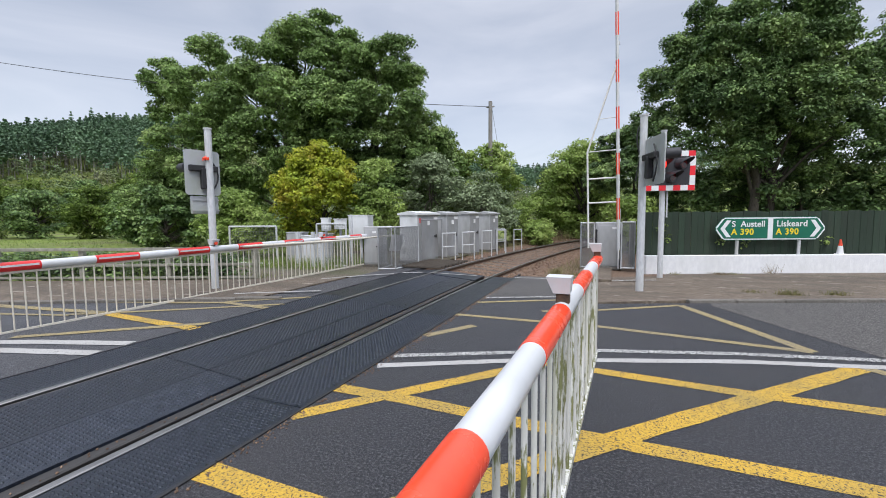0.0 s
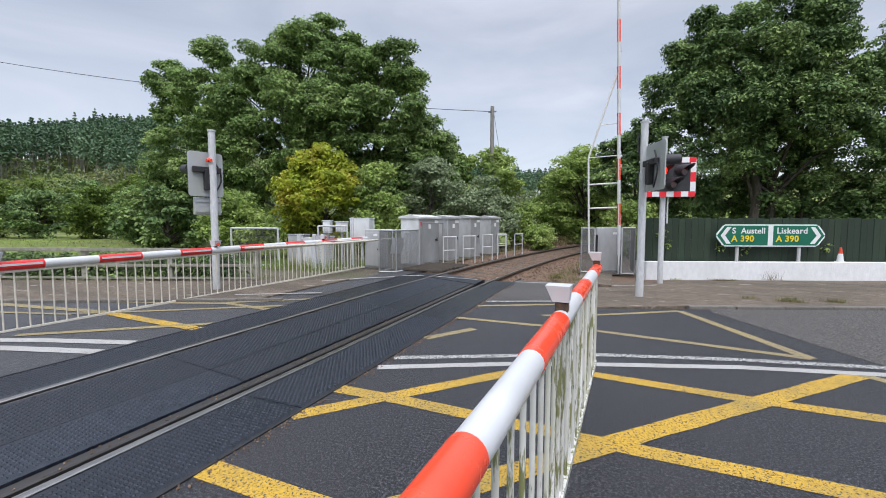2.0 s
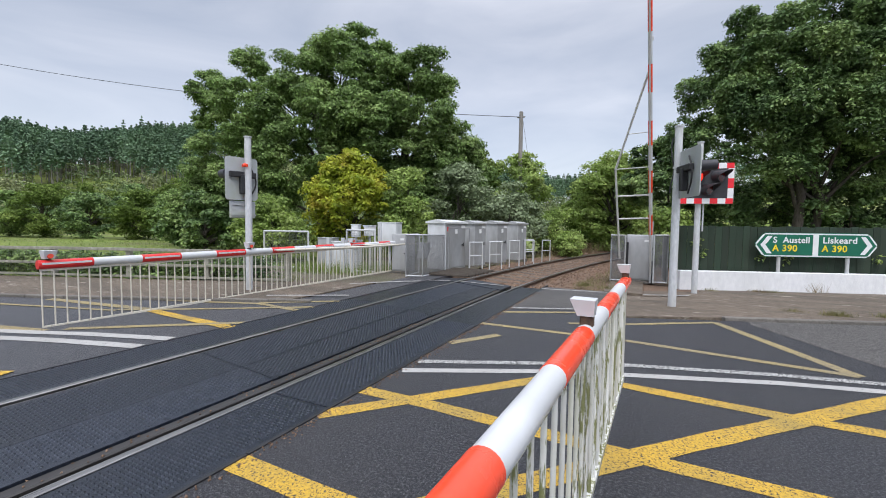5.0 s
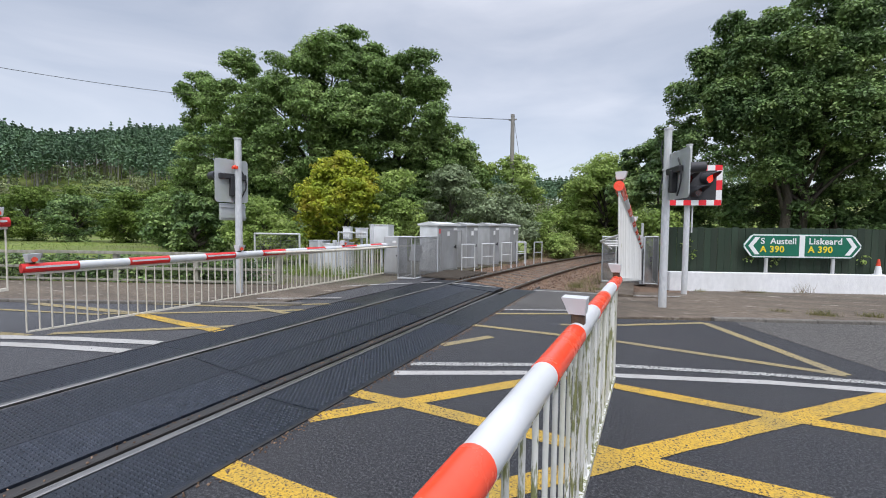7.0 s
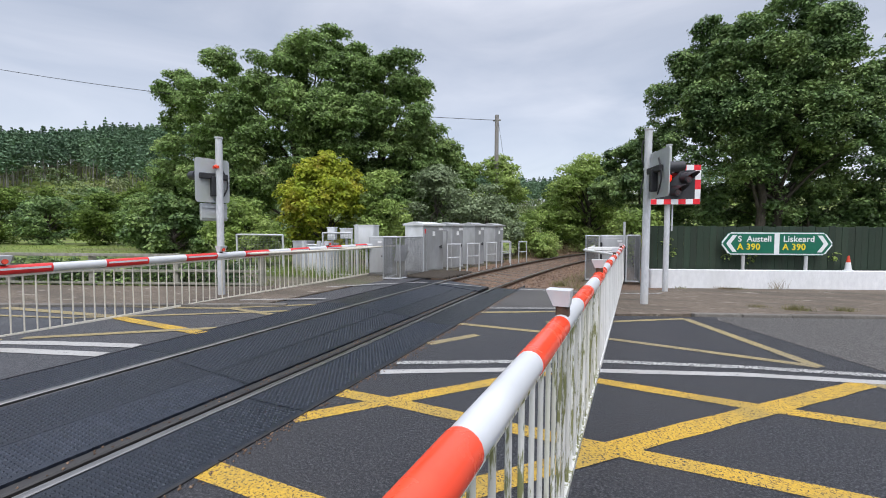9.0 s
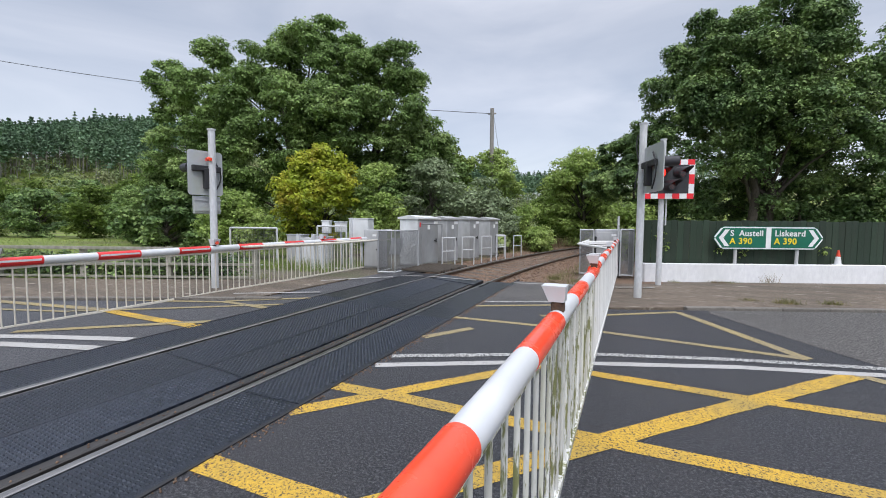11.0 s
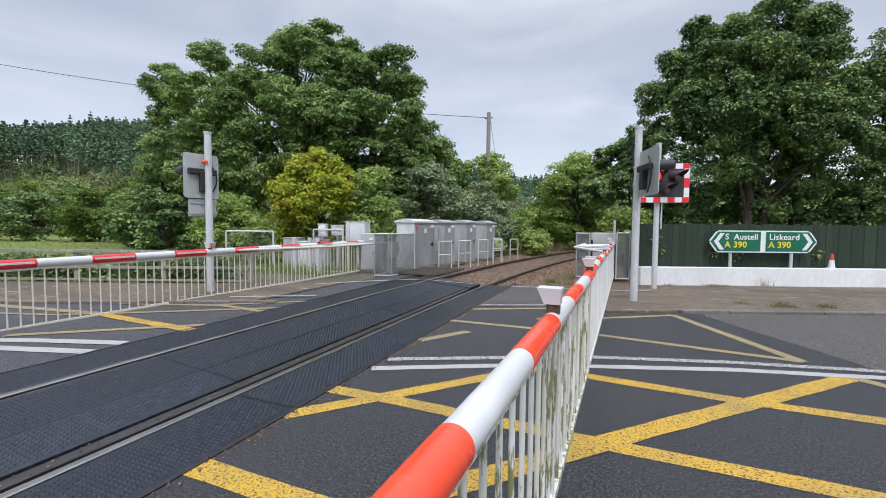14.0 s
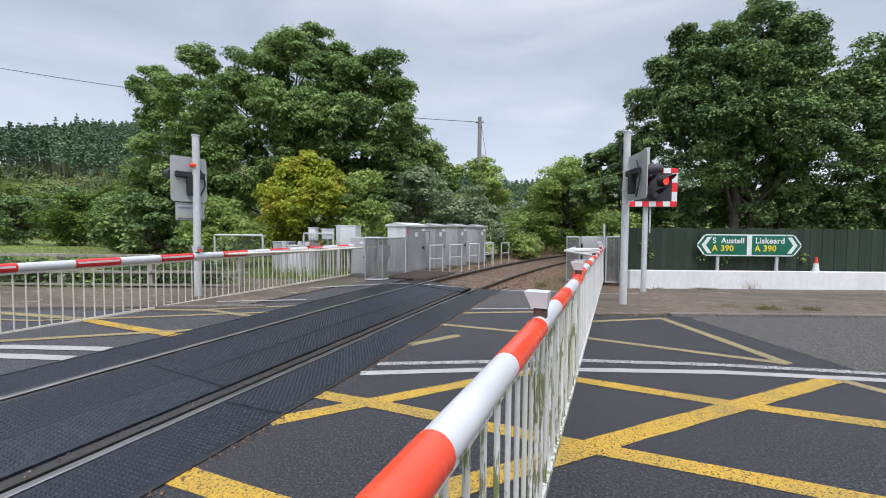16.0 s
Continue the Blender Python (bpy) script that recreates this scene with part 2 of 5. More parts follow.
BARK = mat("bark", [(0.035, 0.028, 0.022), (0.10, 0.085, 0.068)], scale=9, rough=0.95, bump=0.9, bump_scale=12, stretch=(3, 3, 0.6))
POLE_WOOD = mat("pole_wood", [(0.20, 0.19, 0.175), (0.33, 0.31, 0.29)], scale=8, rough=0.9, bump=0.3, stretch=(4, 4, 0.4))
LEAF_BROAD = mat("leaf_broad", [(0.1185, 0.1913, 0.0618), (0.1969, 0.2951, 0.0965), (0.3308, 0.4276, 0.1616)], scale=0.35, rough=0.6, per="island", per_amount=0.6, through_light=0.32, spec=0.2)
LEAF_DARK = mat("leaf_dark", [(0.0609, 0.1144, 0.0435), (0.1344, 0.2155, 0.0741), (0.3405, 0.4546, 0.1610)], scale=0.7, sharp=0.2, rough=0.55, per="island", per_amount=0.55, through_light=0.16, spec=0.25)
LEAF_MID = mat("leaf_mid", [(0.090, 0.140, 0.034), (0.144, 0.213, 0.048), (0.218, 0.282, 0.075)], scale=0.35, rough=0.7, per="island", per_amount=0.45, through_light=0.28, spec=0.12)
LEAF_LIGHT = mat("leaf_light", [(0.1847, 0.2731, 0.0720), (0.2938, 0.3955, 0.1094), (0.4096, 0.4916, 0.1680)], scale=0.5, rough=0.55, per="island", per_amount=0.4, through_light=0.4, spec=0.22)
LEAF_YELLOW = mat("leaf_yellow", [(0.1777, 0.2697, 0.0360), (0.4063, 0.4585, 0.0540), (0.4317, 0.3506, 0.0540)], scale=0.7, rough=0.55, per="island", per_amount=0.4, through_light=0.4, spec=0.22)
LEAF_GREY = mat("leaf_grey", [(0.169, 0.227, 0.117), (0.286, 0.351, 0.202)], scale=0.6, rough=0.6, per="island", per_amount=0.4, through_light=0.25, spec=0.3)
LEAF_BROWN = mat("dry_stem", [(0.12, 0.085, 0.04), (0.25, 0.19, 0.10)], scale=1.0, rough=0.8, per="island", per_amount=0.4)
# needle green made paler and bluer, with distance haze put into the colour
CONIFER = mat("hazed_conifer_needles", [(0.0707, 0.1369, 0.0815), (0.1591, 0.2551, 0.1412)], scale=0.05, rough=0.8, per="island", per_amount=0.35)
FAR_LEAF = mat("far_leaf", [(0.094, 0.143, 0.063), (0.163, 0.221, 0.091), (0.237, 0.247, 0.119)], scale=0.06, rough=0.8, per="island", per_amount=0.4)
GRASS = mat("grass_blade", [(0.09, 0.15, 0.025), (0.17, 0.24, 0.05), (0.24, 0.26, 0.08)], scale=1.2, rough=0.7, per="island", per_amount=0.35)
TUFT = mat("olive_weed", [(0.10, 0.11, 0.035), (0.20, 0.19, 0.075), (0.27, 0.23, 0.11)], scale=6, rough=0.8, per="island", per_amount=0.35)
MESH_GREY = mat("mesh_wire", [(0.20, 0.205, 0.21), (0.29, 0.295, 0.30)], scale=5, rough=0.6, metal=0.2)
LAMP_RED = mat("red_lamp_lit", [(0.7, 0.02, 0.01), (0.8, 0.03, 0.015)], rough=0.3, emit=(1.0, 0.03, 0.015, 1.7))
LENS_DARK = mat("lens_dark", [(0.05, 0.006, 0.006), (0.09, 0.01, 0.01)], rough=0.12)
CONE_RED = mat("cone_red", [(0.62, 0.05, 0.02), (0.75, 0.09, 0.04)], scale=8, rough=0.5)
LABEL_RED = mat("label_red", [(0.6, 0.03, 0.03), (0.7, 0.06, 0.06)], rough=0.5)
VERGE = mat("stony_earth", [(0.055, 0.042, 0.030), (0.12, 0.10, 0.075), (0.20, 0.18, 0.14)], scale=16, sharp=0.16, rough=0.95, bump=0.8, bump_scale=24, big=(0.07, 0.085, 0.03), big_scale=0.7, big_amount=0.3)

# ---------------------------------------------------------------- mesh helpers


def box(bm, x0, y0, z0, x1, y1, z1, bevel=0.0):
    vs = [bm.verts.new((x, y, z)) for x in (x0, x1) for y in (y0, y1) for z in (z0, z1)]
    a, b, c, d, e, f, g, h = vs
    fs = [bm.faces.new(q) for q in ((a, b, d, c), (e, g, h, f), (a, e, f, b), (c, d, h, g), (a, c, g, e), (b, f, h, d))]
    if bevel:
        es = list({ed for fc in fs for ed in fc.edges})
        bmesh.ops.bevel(bm, geom=es, offset=bevel, segments=1, affect="EDGES", profile=0.5)


def tube(bm, p0, p1, r0, r1=None, n=10, caps=True):
    r1 = r0 if r1 is None else r1
    p0, p1 = Vector(p0), Vector(p1)
    d = (p1 - p0).normalized()
    u = d.orthogonal().normalized()
    v = d.cross(u)
    rings = []
    for p, r in ((p0, r0), (p1, r1)):
        rings.append([bm.verts.new(p + r * (math.cos(2 * math.pi * i / n) * u + math.sin(2 * math.pi * i / n) * v)) for i in range(n)])
    for i in range(n):
        f = bm.faces.new((rings[0][i], rings[0][(i + 1) % n], rings[1][(i + 1) % n], rings[1][i]))
        f.smooth = True
    if caps:
        # the ends have corners of their own, so that the sides shade evenly
        bm.faces.new([bm.verts.new(v.co) for v in rings[0]][::-1])
        bm.faces.new([bm.verts.new(v.co) for v in rings[1]])


def prism(bm, pts, z0, z1):
    """A flat outline (x, y), anticlockwise, raised from z0 to z1."""
    lo = [bm.verts.new((x, y, z0)) for x, y in pts]
    hi = [bm.verts.new((x, y, z1)) for x, y in pts]
    bm.faces.new(lo[::-1])
    bm.faces.new(hi)
    for i in range(len(pts)):
        j = (i + 1) % len(pts)
        bm.faces.new((lo[i], lo[j], hi[j], hi[i]))


def mesh_of(name, bm, material, smooth=False):
    me = bpy.data.meshes.new(name)
    bmesh.ops.recalc_face_normals(bm, faces=bm.faces)
    bm.to_mesh(me)
    bm.free()
    me.materials.append(material)
    if smooth:
        for p in me.polygons:
            p.use_smooth = True
    return me


def part(name, bm, material, parent=None, label="", m=None):
    ob = new(name, mesh_of(name, bm, material))
    if parent is not None:
        ob.parent = parent
    if m is not None:
        ob.matrix_basis = m
    return tagged(ob, label)


def piece(name, me, parent, m):
    ob = new(name, me)
    ob.parent = parent
    ob.matrix_basis = m
    return ob


def thing(name, m, label, category, group="", kind=""):
    ob = new(name)
    ob.empty_display_size = 0.2
    ob.matrix_basis = m
    return tagged(ob, label, category, group, kind)


def fast_mesh(name, verts, quads, material):
    """A mesh from arrays of corners and of four-sided faces."""
    me = bpy.data.meshes.new(name)
    n, k = len(verts), len(quads)
    me.vertices.add(n)
    me.vertices.foreach_set("co", np.asarray(verts, dtype=np.float32).ravel())
    me.loops.add(4 * k)
    me.loops.foreach_set("vertex_index", np.asarray(quads, dtype=np.int32).ravel())
    me.polygons.add(k)
    me.polygons.foreach_set("loop_start", np.arange(0, 4 * k, 4, dtype=np.int32))
    me.update(calc_edges=True)
    me.validate()
    me.materials.append(material)
    return me


def bm_new():
    return bmesh.new()


# ---------------------------------------------------------------- the lie of the land
PROFILE = [(-2000.0, 0.0), (-8.0, 0.03), (-4.5, 0.07), (-2.7, 0.11), (-1.5, 0.13), (0.0, 0.0), (2000.0, 0.0)]


def gz(x):
    for (a, za), (b, zb) in zip(PROFILE, PROFILE[1:]):
        if x <= b:
            return za + (zb - za) * (x - a) / (b - a)
    return 0.0


def bend(y):
    """How far the track has curved to the east at y."""
    return max(0.0, y - 13.0) ** 2 / 180.0


def hill(x, y):
    d = math.hypot(x - 3, y - 6)
    s = min(1.0, max(0.0, (d - 95) / 175))
    s = s * s * (3 - 2 * s)
    az = math.degrees(math.atan2(x - 3, y - 6))
    k = min(1.0, max(0.0, (150 - abs(az + 40)) / 50))
    far = min(1.0, max(0.0, (az + 42) / 26))
    return s * k * (1 - 0.42 * far) * (36 + 5 * math.sin(az * 0.11) + 3 * math.sin(az * 0.31 + 1))


def kerb_y(x):
    return 14.41 + 0.388 * (x - 3.08)


ROAD_DIR = math.atan(0.388)

# ground: one sheet to the horizon
def axis():
    near = [i * 1.5 for i in range(-24, 25)]
    far = [36 * 1.16 ** i for i in range(1, 26)]
    return sorted([-f for f in far] + near + far)


xs = sorted(axis() + [-8.0, -2.7, -1.5001, -4.5001])
ys = axis()
gv = [(x, y, gz(x) - 0.20 + hill(x, y)) for y in ys for x in xs]
nx = len(xs)
gq = [(j * nx + i, j * nx + i + 1, (j + 1) * nx + i + 1, (j + 1) * nx + i) for j in range(len(ys) - 1) for i in range(nx - 1)]
ground = new("ground", fast_mesh("ground", gv, gq, EARTH))
tagged(ground, "grassy earth that rises to a wooded hill", "ground", kind="structure")


def sheet(name, outline_y, x_list, material, lift, label, category="road", kind="structure", thick=0.0, drop=0.0):
    """A strip over the lie of the land between two lines y = f(x)."""
    bm = bm_new()
    rows = []
    for x in x_list:
        y0, y1 = outline_y(x)
        z = gz(x) + (lift(x) if callable(lift) else lift)
        rows.append([bm.verts.new((x, y0, z)), bm.verts.new((x, y1, z - (drop(x) if callable(drop) else drop)))])
    for a, b in zip(rows, rows[1:]):
        bm.faces.new((a[0], b[0], b[1], a[1]))
    if thick:
        low = [[bm.verts.new((v.co.x, v.co.y, v.co.z - thick)) for v in r] for r in rows]
        for i in range(len(rows) - 1):
            for s in (0, 1):
                bm.faces.new((rows[i][s], rows[i + 1][s], low[i + 1][s], low[i][s]))
        for i in (0, -1):
            bm.faces.new((rows[i][0], rows[i][1], low[i][1], low[i][0]))
    ob = part(name, bm, material)
    return tagged(ob, label, category, kind=kind)


def span(a, b, step):
    n = max(1, round((b - a) / step))
    v = {round(a + (b - a) * i / n, 4) for i in range(n + 1)}
    return sorted(v | {x for x in (-8.0, -4.5, -2.7, -1.5, 0.0) if a < x < b})


DECK_L, DECK_R, DECK_END = -2.27, 0.73, 17.15
road_e = sheet("road_east", lambda x: (-30.0, kerb_y(x) if x > 2.45 else 17.6), span(DECK_R - 0.03, 2.45, 0.5) + span(2.451, 60, 4), ASPHALT, 0.0, "dark asphalt road with worn patches on the east side of the crossing", thick=0.1)
road_w = sheet("road_west", lambda x: (-30.0, kerb_y(x) if x < -3.24 else 17.6), span(-70, -3.245, 2) + span(-3.235, DECK_L + 0.03, 0.5), ASPHALT_WEST, 0.0, "dark asphalt road on the west side of the crossing", thick=0.1)
pave_e = sheet("pavement_east", lambda x: (kerb_y(x) + 0.13 * min(1.0, max(0.0, x - 2.46)), kerb_y(x) + 5.35 if x > 3.22 else 17.6), span(2.47, 3.22, 0.25) + span(3.221, 60, 2), PAVING, lambda x: 0.006 + 0.039 * min(1.0, max(0.0, (x - 2.5) / 2.6)), "worn brown-grey pavement with moss along the white wall", "pavement", thick=0.15, drop=lambda x: 0.11 if x > 3.22 else 0.068)
pave_w = sheet("pavement_west", lambda x: (kerb_y(x) + 0.13, kerb_y(x) + 3.2), span(-70, -3.25, 2), PAVING, 0.03, "worn brown-grey pavement along the weathered fence", "pavement", thick=0.15)
apron_e = sheet("apron_east", lambda x: (17.61, 20.6), span(2.3, 3.215, 0.5), PAVING, 0.01, "stony edge beside the track", "pavement", thick=0.1)
old_road = sheet("old_road_surface", lambda x: (14.9 - 2.1 * (x - 4.9), kerb_y(x) - 0.02) if x < 6.15 else (12.28 + 0.2 * (x - 6.15), kerb_y(x) - 0.02), span(4.95, 6.15, 0.3) + span(6.151, 40, 3), OLD_ASPHALT, 0.004, "older pale coarse asphalt beside the kerb", thick=0.0)
worn_edge = sheet("worn_road_edge", lambda x: (14.05 + 0.45 * (x - 0.76), 17.58), span(0.765, 2.44, 0.4), ASPHALT_WORN, 0.004, "dusty brown-grey asphalt beside the crossing panels")
verge_w = sheet("lineside_verge_west", lambda x: (kerb_y(x) + 3.34, 34.0), span(-9.0, -2.45, 1.0), VERGE, -0.02, "stony brown earth with weeds round the equipment", "ground")

# ---------------------------------------------------------------- track
def rail_mesh(x0, z0, y_list, name):
    prof_head = [(-0.035, -0.045), (0.035, -0.045), (0.036, -0.008), (0.028, 0.0), (-0.028, 0.0), (-0.036, -0.008)]
    prof_web = [(-0.07, -0.15), (0.07, -0.15), (0.012, -0.12), (0.012, -0.045), (-0.012, -0.045), (-0.012, -0.12)]
    out = []
    for prof in (prof_head, prof_web):
        bm = bm_new()
        last = None
        for y in y_list:
            ring = [bm.verts.new((x0 + bend(y) + px, y, z0 + pz + 0.012)) for px, pz in prof]
            if last:
                for i in range(len(prof)):
                    j = (i + 1) % len(prof)
                    bm.faces.new((last[i], last[j], ring[j], ring[i]))
            last = ring
        out.append(bm)
    return out


y_line = [-60, -20, 0] + [i * 1.0 for i in range(4, 70)]
for x0, z0, nm in ((0.0, 0.0, "east"), (-1.505, 0.13, "west")):
    head, web = rail_mesh(x0, z0, y_line, nm)
    rail = thing("rail", pose(0, 0, 0), "steel running rail with a bright worn top and rusty web", "rail", "rails of the single track", kind="structure")
    part("rail_head", head, RAIL_TOP, rail, "bright worn steel running surface")
    part("rail_web", web, RAIL_RUST, rail, "rusty brown steel")

# rubber crossing panels, one by one
deck = thing("crossing_deck", pose(0, 0, 0), "black rubber crossing panels with raised studs between the rails", "crossing deck", kind="structure")


def panel_mesh(name, w, l, studs, tilt):
    """A panel with its corner at the origin, w across and l along; studs: raised diamonds."""
    bm = bm_new()
    box(bm, 0.004, 0.005, -0.11, w - 0.004, l - 0.005, 0.0)
    if studs:
        px, py = 0.047, 0.035
        nxs, nys = int((w - 0.06) / px), int((l - 0.06) / py)
        for j in range(nys):
            for i in range(nxs):
                cx, cy = 0.045 + (i + 0.5 * (j % 2)) * px, 0.045 + j * py
                if cx > w - 0.05:
                    continue
                a, b = 0.021, 0.0135
                top = bm.verts.new((cx, cy, 0.0085))
                q = [bm.verts.new(p) for p in ((cx - a, cy, 0.0005), (cx, cy - b, 0.0005), (cx + a, cy, 0.0005), (cx, cy + b, 0.0005))]
                for k in range(4):
                    bm.faces.new((q[k], q[(k + 1) % 4], top))
    for v in bm.verts:
        v.co.z += v.co.x * tilt
    return mesh_of(name, bm, RUBBER)


LEN = 3.6
strips = ((DECK_L, -1.505 - 0.05), (-1.505 + 0.10, -0.72), (-0.72, -0.212), (0.05, DECK_R))
for si, (xa, xb) in enumerate(strips):
    za, zb = gz(xa), gz(xb)
    tilt = (zb - za) / (xb - xa)
    plain = panel_mesh("panel", xb - xa, LEN, False, tilt)
    studded = panel_mesh("panel", xb - xa, LEN, True, tilt)
    start = {0: 9.2, 1: 9.08, 2: 9.08, 3: 8.85}[si]
    for k in range(-5, 4):
        y0 = start + k * LEN
        if y0 > 16.9:
            continue
        y_mid = y0 + LEN / 2
        me = studded if 4 < y_mid < 12.2 else plain
        if y0 + LEN > DECK_END + 0.3:
            me = panel_mesh("panel", xb - xa, DECK_END - y0, False, tilt)
        piece("panel", me, deck, pose(xa + (bend(y_mid) * 0.8), y0, za + 0.006))
# timber fill where the asphalt meets the last panels, and steel edge angle
for xa, nm in ((DECK_L - 0.03, "west"), (DECK_R, "east")):
    bm = bm_new()
    for k in range(10):
        ya = -2 + k * 2.0
        box(bm, xa, ya, gz(xa) - 0.08, xa + 0.03, ya + 1.99, gz(xa) + 0.012)
    part("edge_strip", bm, BLACK, deck)
bm = bm_new()
box(bm, -0.208, -2, -0.08, -0.102, 17.2, 0.010, 0.012)
part("flange_beam", bm, WORN_STEEL, deck, "worn grey steel beam beside the rail")
bm = bm_new()
box(bm, 0.043, -2, -0.06, 0.05, 17.2, 0.012)
part("flange_angle", bm, RAIL_TOP, deck, "thin worn steel angle beside the rail")
bm = bm_new()
box(bm, -1.418, -2, 0.0, -1.407, 17.2, 0.128)
part("flange_angle", bm, RAIL_TOP, deck, "thin worn steel angle beside the rail")
# ballast bed and sleepers beyond the crossing
bm = bm_new()
prev = None
for y in [17.4 + i * 1.0 for i in range(50)]:
    b = bend(y)
    row = [bm.verts.new((b + dx, y, dz)) for dx, dz in ((-3.4, 0.05), (-2.5, 0.03), (-1.6, 0.005), (0.1, -0.12), (1.2, -0.10), (4.4, -0.05))]
    if prev:
        for i in range(5):
            bm.faces.new((prev[i], prev[i + 1], row[i + 1], row[i]))
    prev = row
bed = tagged(part("ballast_bed", bm, BALLAST), "brown stony track ballast", "ballast", kind="structure")
sleeper_bm = bm_new()
box(sleeper_bm, -1.3, -0.125, -0.15, 1.3, 0.125, 0.0, 0.012)
sleeper_me = mesh_of("sleeper", sleeper_bm, SLEEPER)
for i in range(44):
    y = 17.7 + i * 0.68
    ob = new("sleeper", sleeper_me)
    ob.matrix_basis = pose(-0.75 + bend(y), y, -0.045, 0, 4.9, -math.degrees(math.atan(max(0, y - 13) / 90)))
    tagged(ob, "weathered brown sleeper in the ballast under the rails", "sleeper", "sleepers of the track")


def stones(name, count, place, size, material, label, category="ballast"):
    rng = np.random.default_rng(len(name) * 7 + count)
    vs, qs = [], []
    base = np.array([(-1, -1, -1), (1, -1, -1), (1, 1, -1), (-1, 1, -1), (-0.7, -0.7, 1), (0.7, -0.7, 1), (0.7, 0.7, 1), (-0.7, 0.7, 1)], float)
    faces = np.array([(0, 3, 2, 1), (4, 5, 6, 7), (0, 1, 5, 4), (1, 2, 6, 5), (2, 3, 7, 6), (3, 0, 4, 7)])
    for i in range(count):
        x, y, z = place(rng)
        s = size * rng.uniform(0.5, 1.3, 3)
        rot = np.array(Euler(rng.uniform(0, 6.28, 3)).to_matrix())
        vs.append((base * s + rng.normal(0, 0.15, (8, 3)) * s) @ rot.T + (x, y, z))
        qs.append(faces + 8 * i)
    return tagged(new(name, fast_mesh(name, np.concatenate(vs), np.concatenate(qs), material)), label, category, kind="stuff")


def on_bed(rng):
    y = rng.uniform(17.3, 42)
    u = rng.uniform(-3.3, 2.6)
    z = 0.02 if u < -1.6 else (0.0 - 0.125 * (u + 1.6) / 1.7 if u < 0.1 else -0.11)
    return u + bend(y), y, z


stones("ballast_stones", 8000, on_bed, 0.03, BALLAST, "loose brown ballast stones between the rails")



def on_edge(rng):
    y = rng.uniform(6.2, 16.5)
    x = 0.765 + abs(rng.normal(0, 0.05)) if rng.uniform() < 0.75 else rng.uniform(-0.205, -0.105)
    return x, y, 0.004 if x > 0 else 0.012


stones("edge_grit", 900, on_edge, 0.0065, BALLAST, "loose grit and crumbled asphalt along the panel edge", "grit")

# timber trespass guards beside the deck end
guard = thing("trespass_guard", pose(-3.05, 17.45, 0.115), "ridged dark timber trespass guard beside the track", "trespass guard")
for k in range(9):
    bm = bm_new()
    prism(bm, [(0, 0), (1.5, 0.0), (1.5, 0.13), (0, 0.13)], 0, 0.03)
    tube(bm, (0, 0.065, 0.03), (1.5, 0.065, 0.03), 0.045, n=4)
    part("timber", bm, BARK, guard, m=pose(0.02 * k, k * 0.24, 0.02))

# ---------------------------------------------------------------- road markings
LAID = []


def marking(pts, width, material, label, name="road_marking", lift=None):
    """A painted line along points (x, y), laid on the road."""
    bm = bm_new()
    LAID.append(name)
    lift = 0.003 + 0.00025 * len(LAID) if lift is None else lift
    dense = []
    for (xa, ya), (xb, yb) in zip(pts, pts[1:]):
        n = max(1, int(math.hypot(xb - xa, yb - ya) / 0.35))
        dense += [(xa + (xb - xa) * i / n, ya + (yb - ya) * i / n) for i in range(n)]
    dense.append(pts[-1])
    prev = None
    for i, (x, y) in enumerate(dense):
        a, b = dense[max(0, i - 1)], dense[min(len(dense) - 1, i + 1)]
        d = Vector((b[0] - a[0], b[1] - a[1])).normalized()
        w = width * (0.5 + 0.03 * math.sin(i * 2.3 + x))
        row = [bm.verts.new((x - d.y * s * w, y + d.x * s * w, gz(x) + lift)) for s in (-1, 1)]
        if prev:
            bm.faces.new((prev[0], row[0], row[1], prev[1]))
        prev = row
    return tagged(part(name, bm, material), label, "road marking", "road markings", kind="structure")


YL = "thick yellow box junction line on the asphalt, worn at the edges"
YP = "faded yellow box junction line on the asphalt"
marking([(0.76, 7.90), (4.0, 7.86)], 0.19, YELLOW, YL)
marking([(0.74, 9.33), (1.5, 9.34), (3.4, 9.26), (6.6, 9.22)], 0.17, YELLOW, YL)
marking([(0.74, 8.71), (2.1, 10.27), (2.55, 10.77)], 0.17, YELLOW, YL)
marking([(2.75, 10.72), (3.09, 10.71), (4.4, 10.6), (7.4, 10.55)], 0.17, YELLOW, YL)
marking([(1.2, 7.1), (2.46, 8.44), (3.58, 9.63), (5.75, 11.83)], 0.19, YELLOW, YL)
marking([(5.75, 11.83), (8.2, 9.4)], 0.15, YELLOW_PALE, YP)
marking([(4.4, 14.72), (5.48, 12.28)], 0.16, YELLOW_PALE, YP)
marking([(2.1, 13.35), (3.1, 13.84), (4.4, 14.72)], 0.12, YELLOW_PALE, YP)
marking([(0.75, 12.61), (3.09, 12.62), (5.48, 12.28)], 0.13, YELLOW_PALE, YP)
marking([(0.8, 11.25), (1.28, 12.02)], 0.15, YELLOW_PALE, YP)
marking([(0.80, 9.99), (2.19, 10.70), (3.1, 11.06), (4.61, 11.59), (6.03, 11.93), (8.5, 12.35), (14, 13.1)], 0.13, WHITE_LINE, "double white centre line on the asphalt")
marking([(0.81, 10.35), (2.12, 10.98), (3.09, 11.43), (4.68, 11.90), (6.16, 12.21), (8.5, 12.62), (14, 13.37)], 0.12, WHITE_LINE_WORN, "worn double white centre line on the asphalt")
marking([(0.8, 13.70), (2.6, 14.65)], 0.13, YELLOW_PALE, "faded cream edge line on the asphalt")
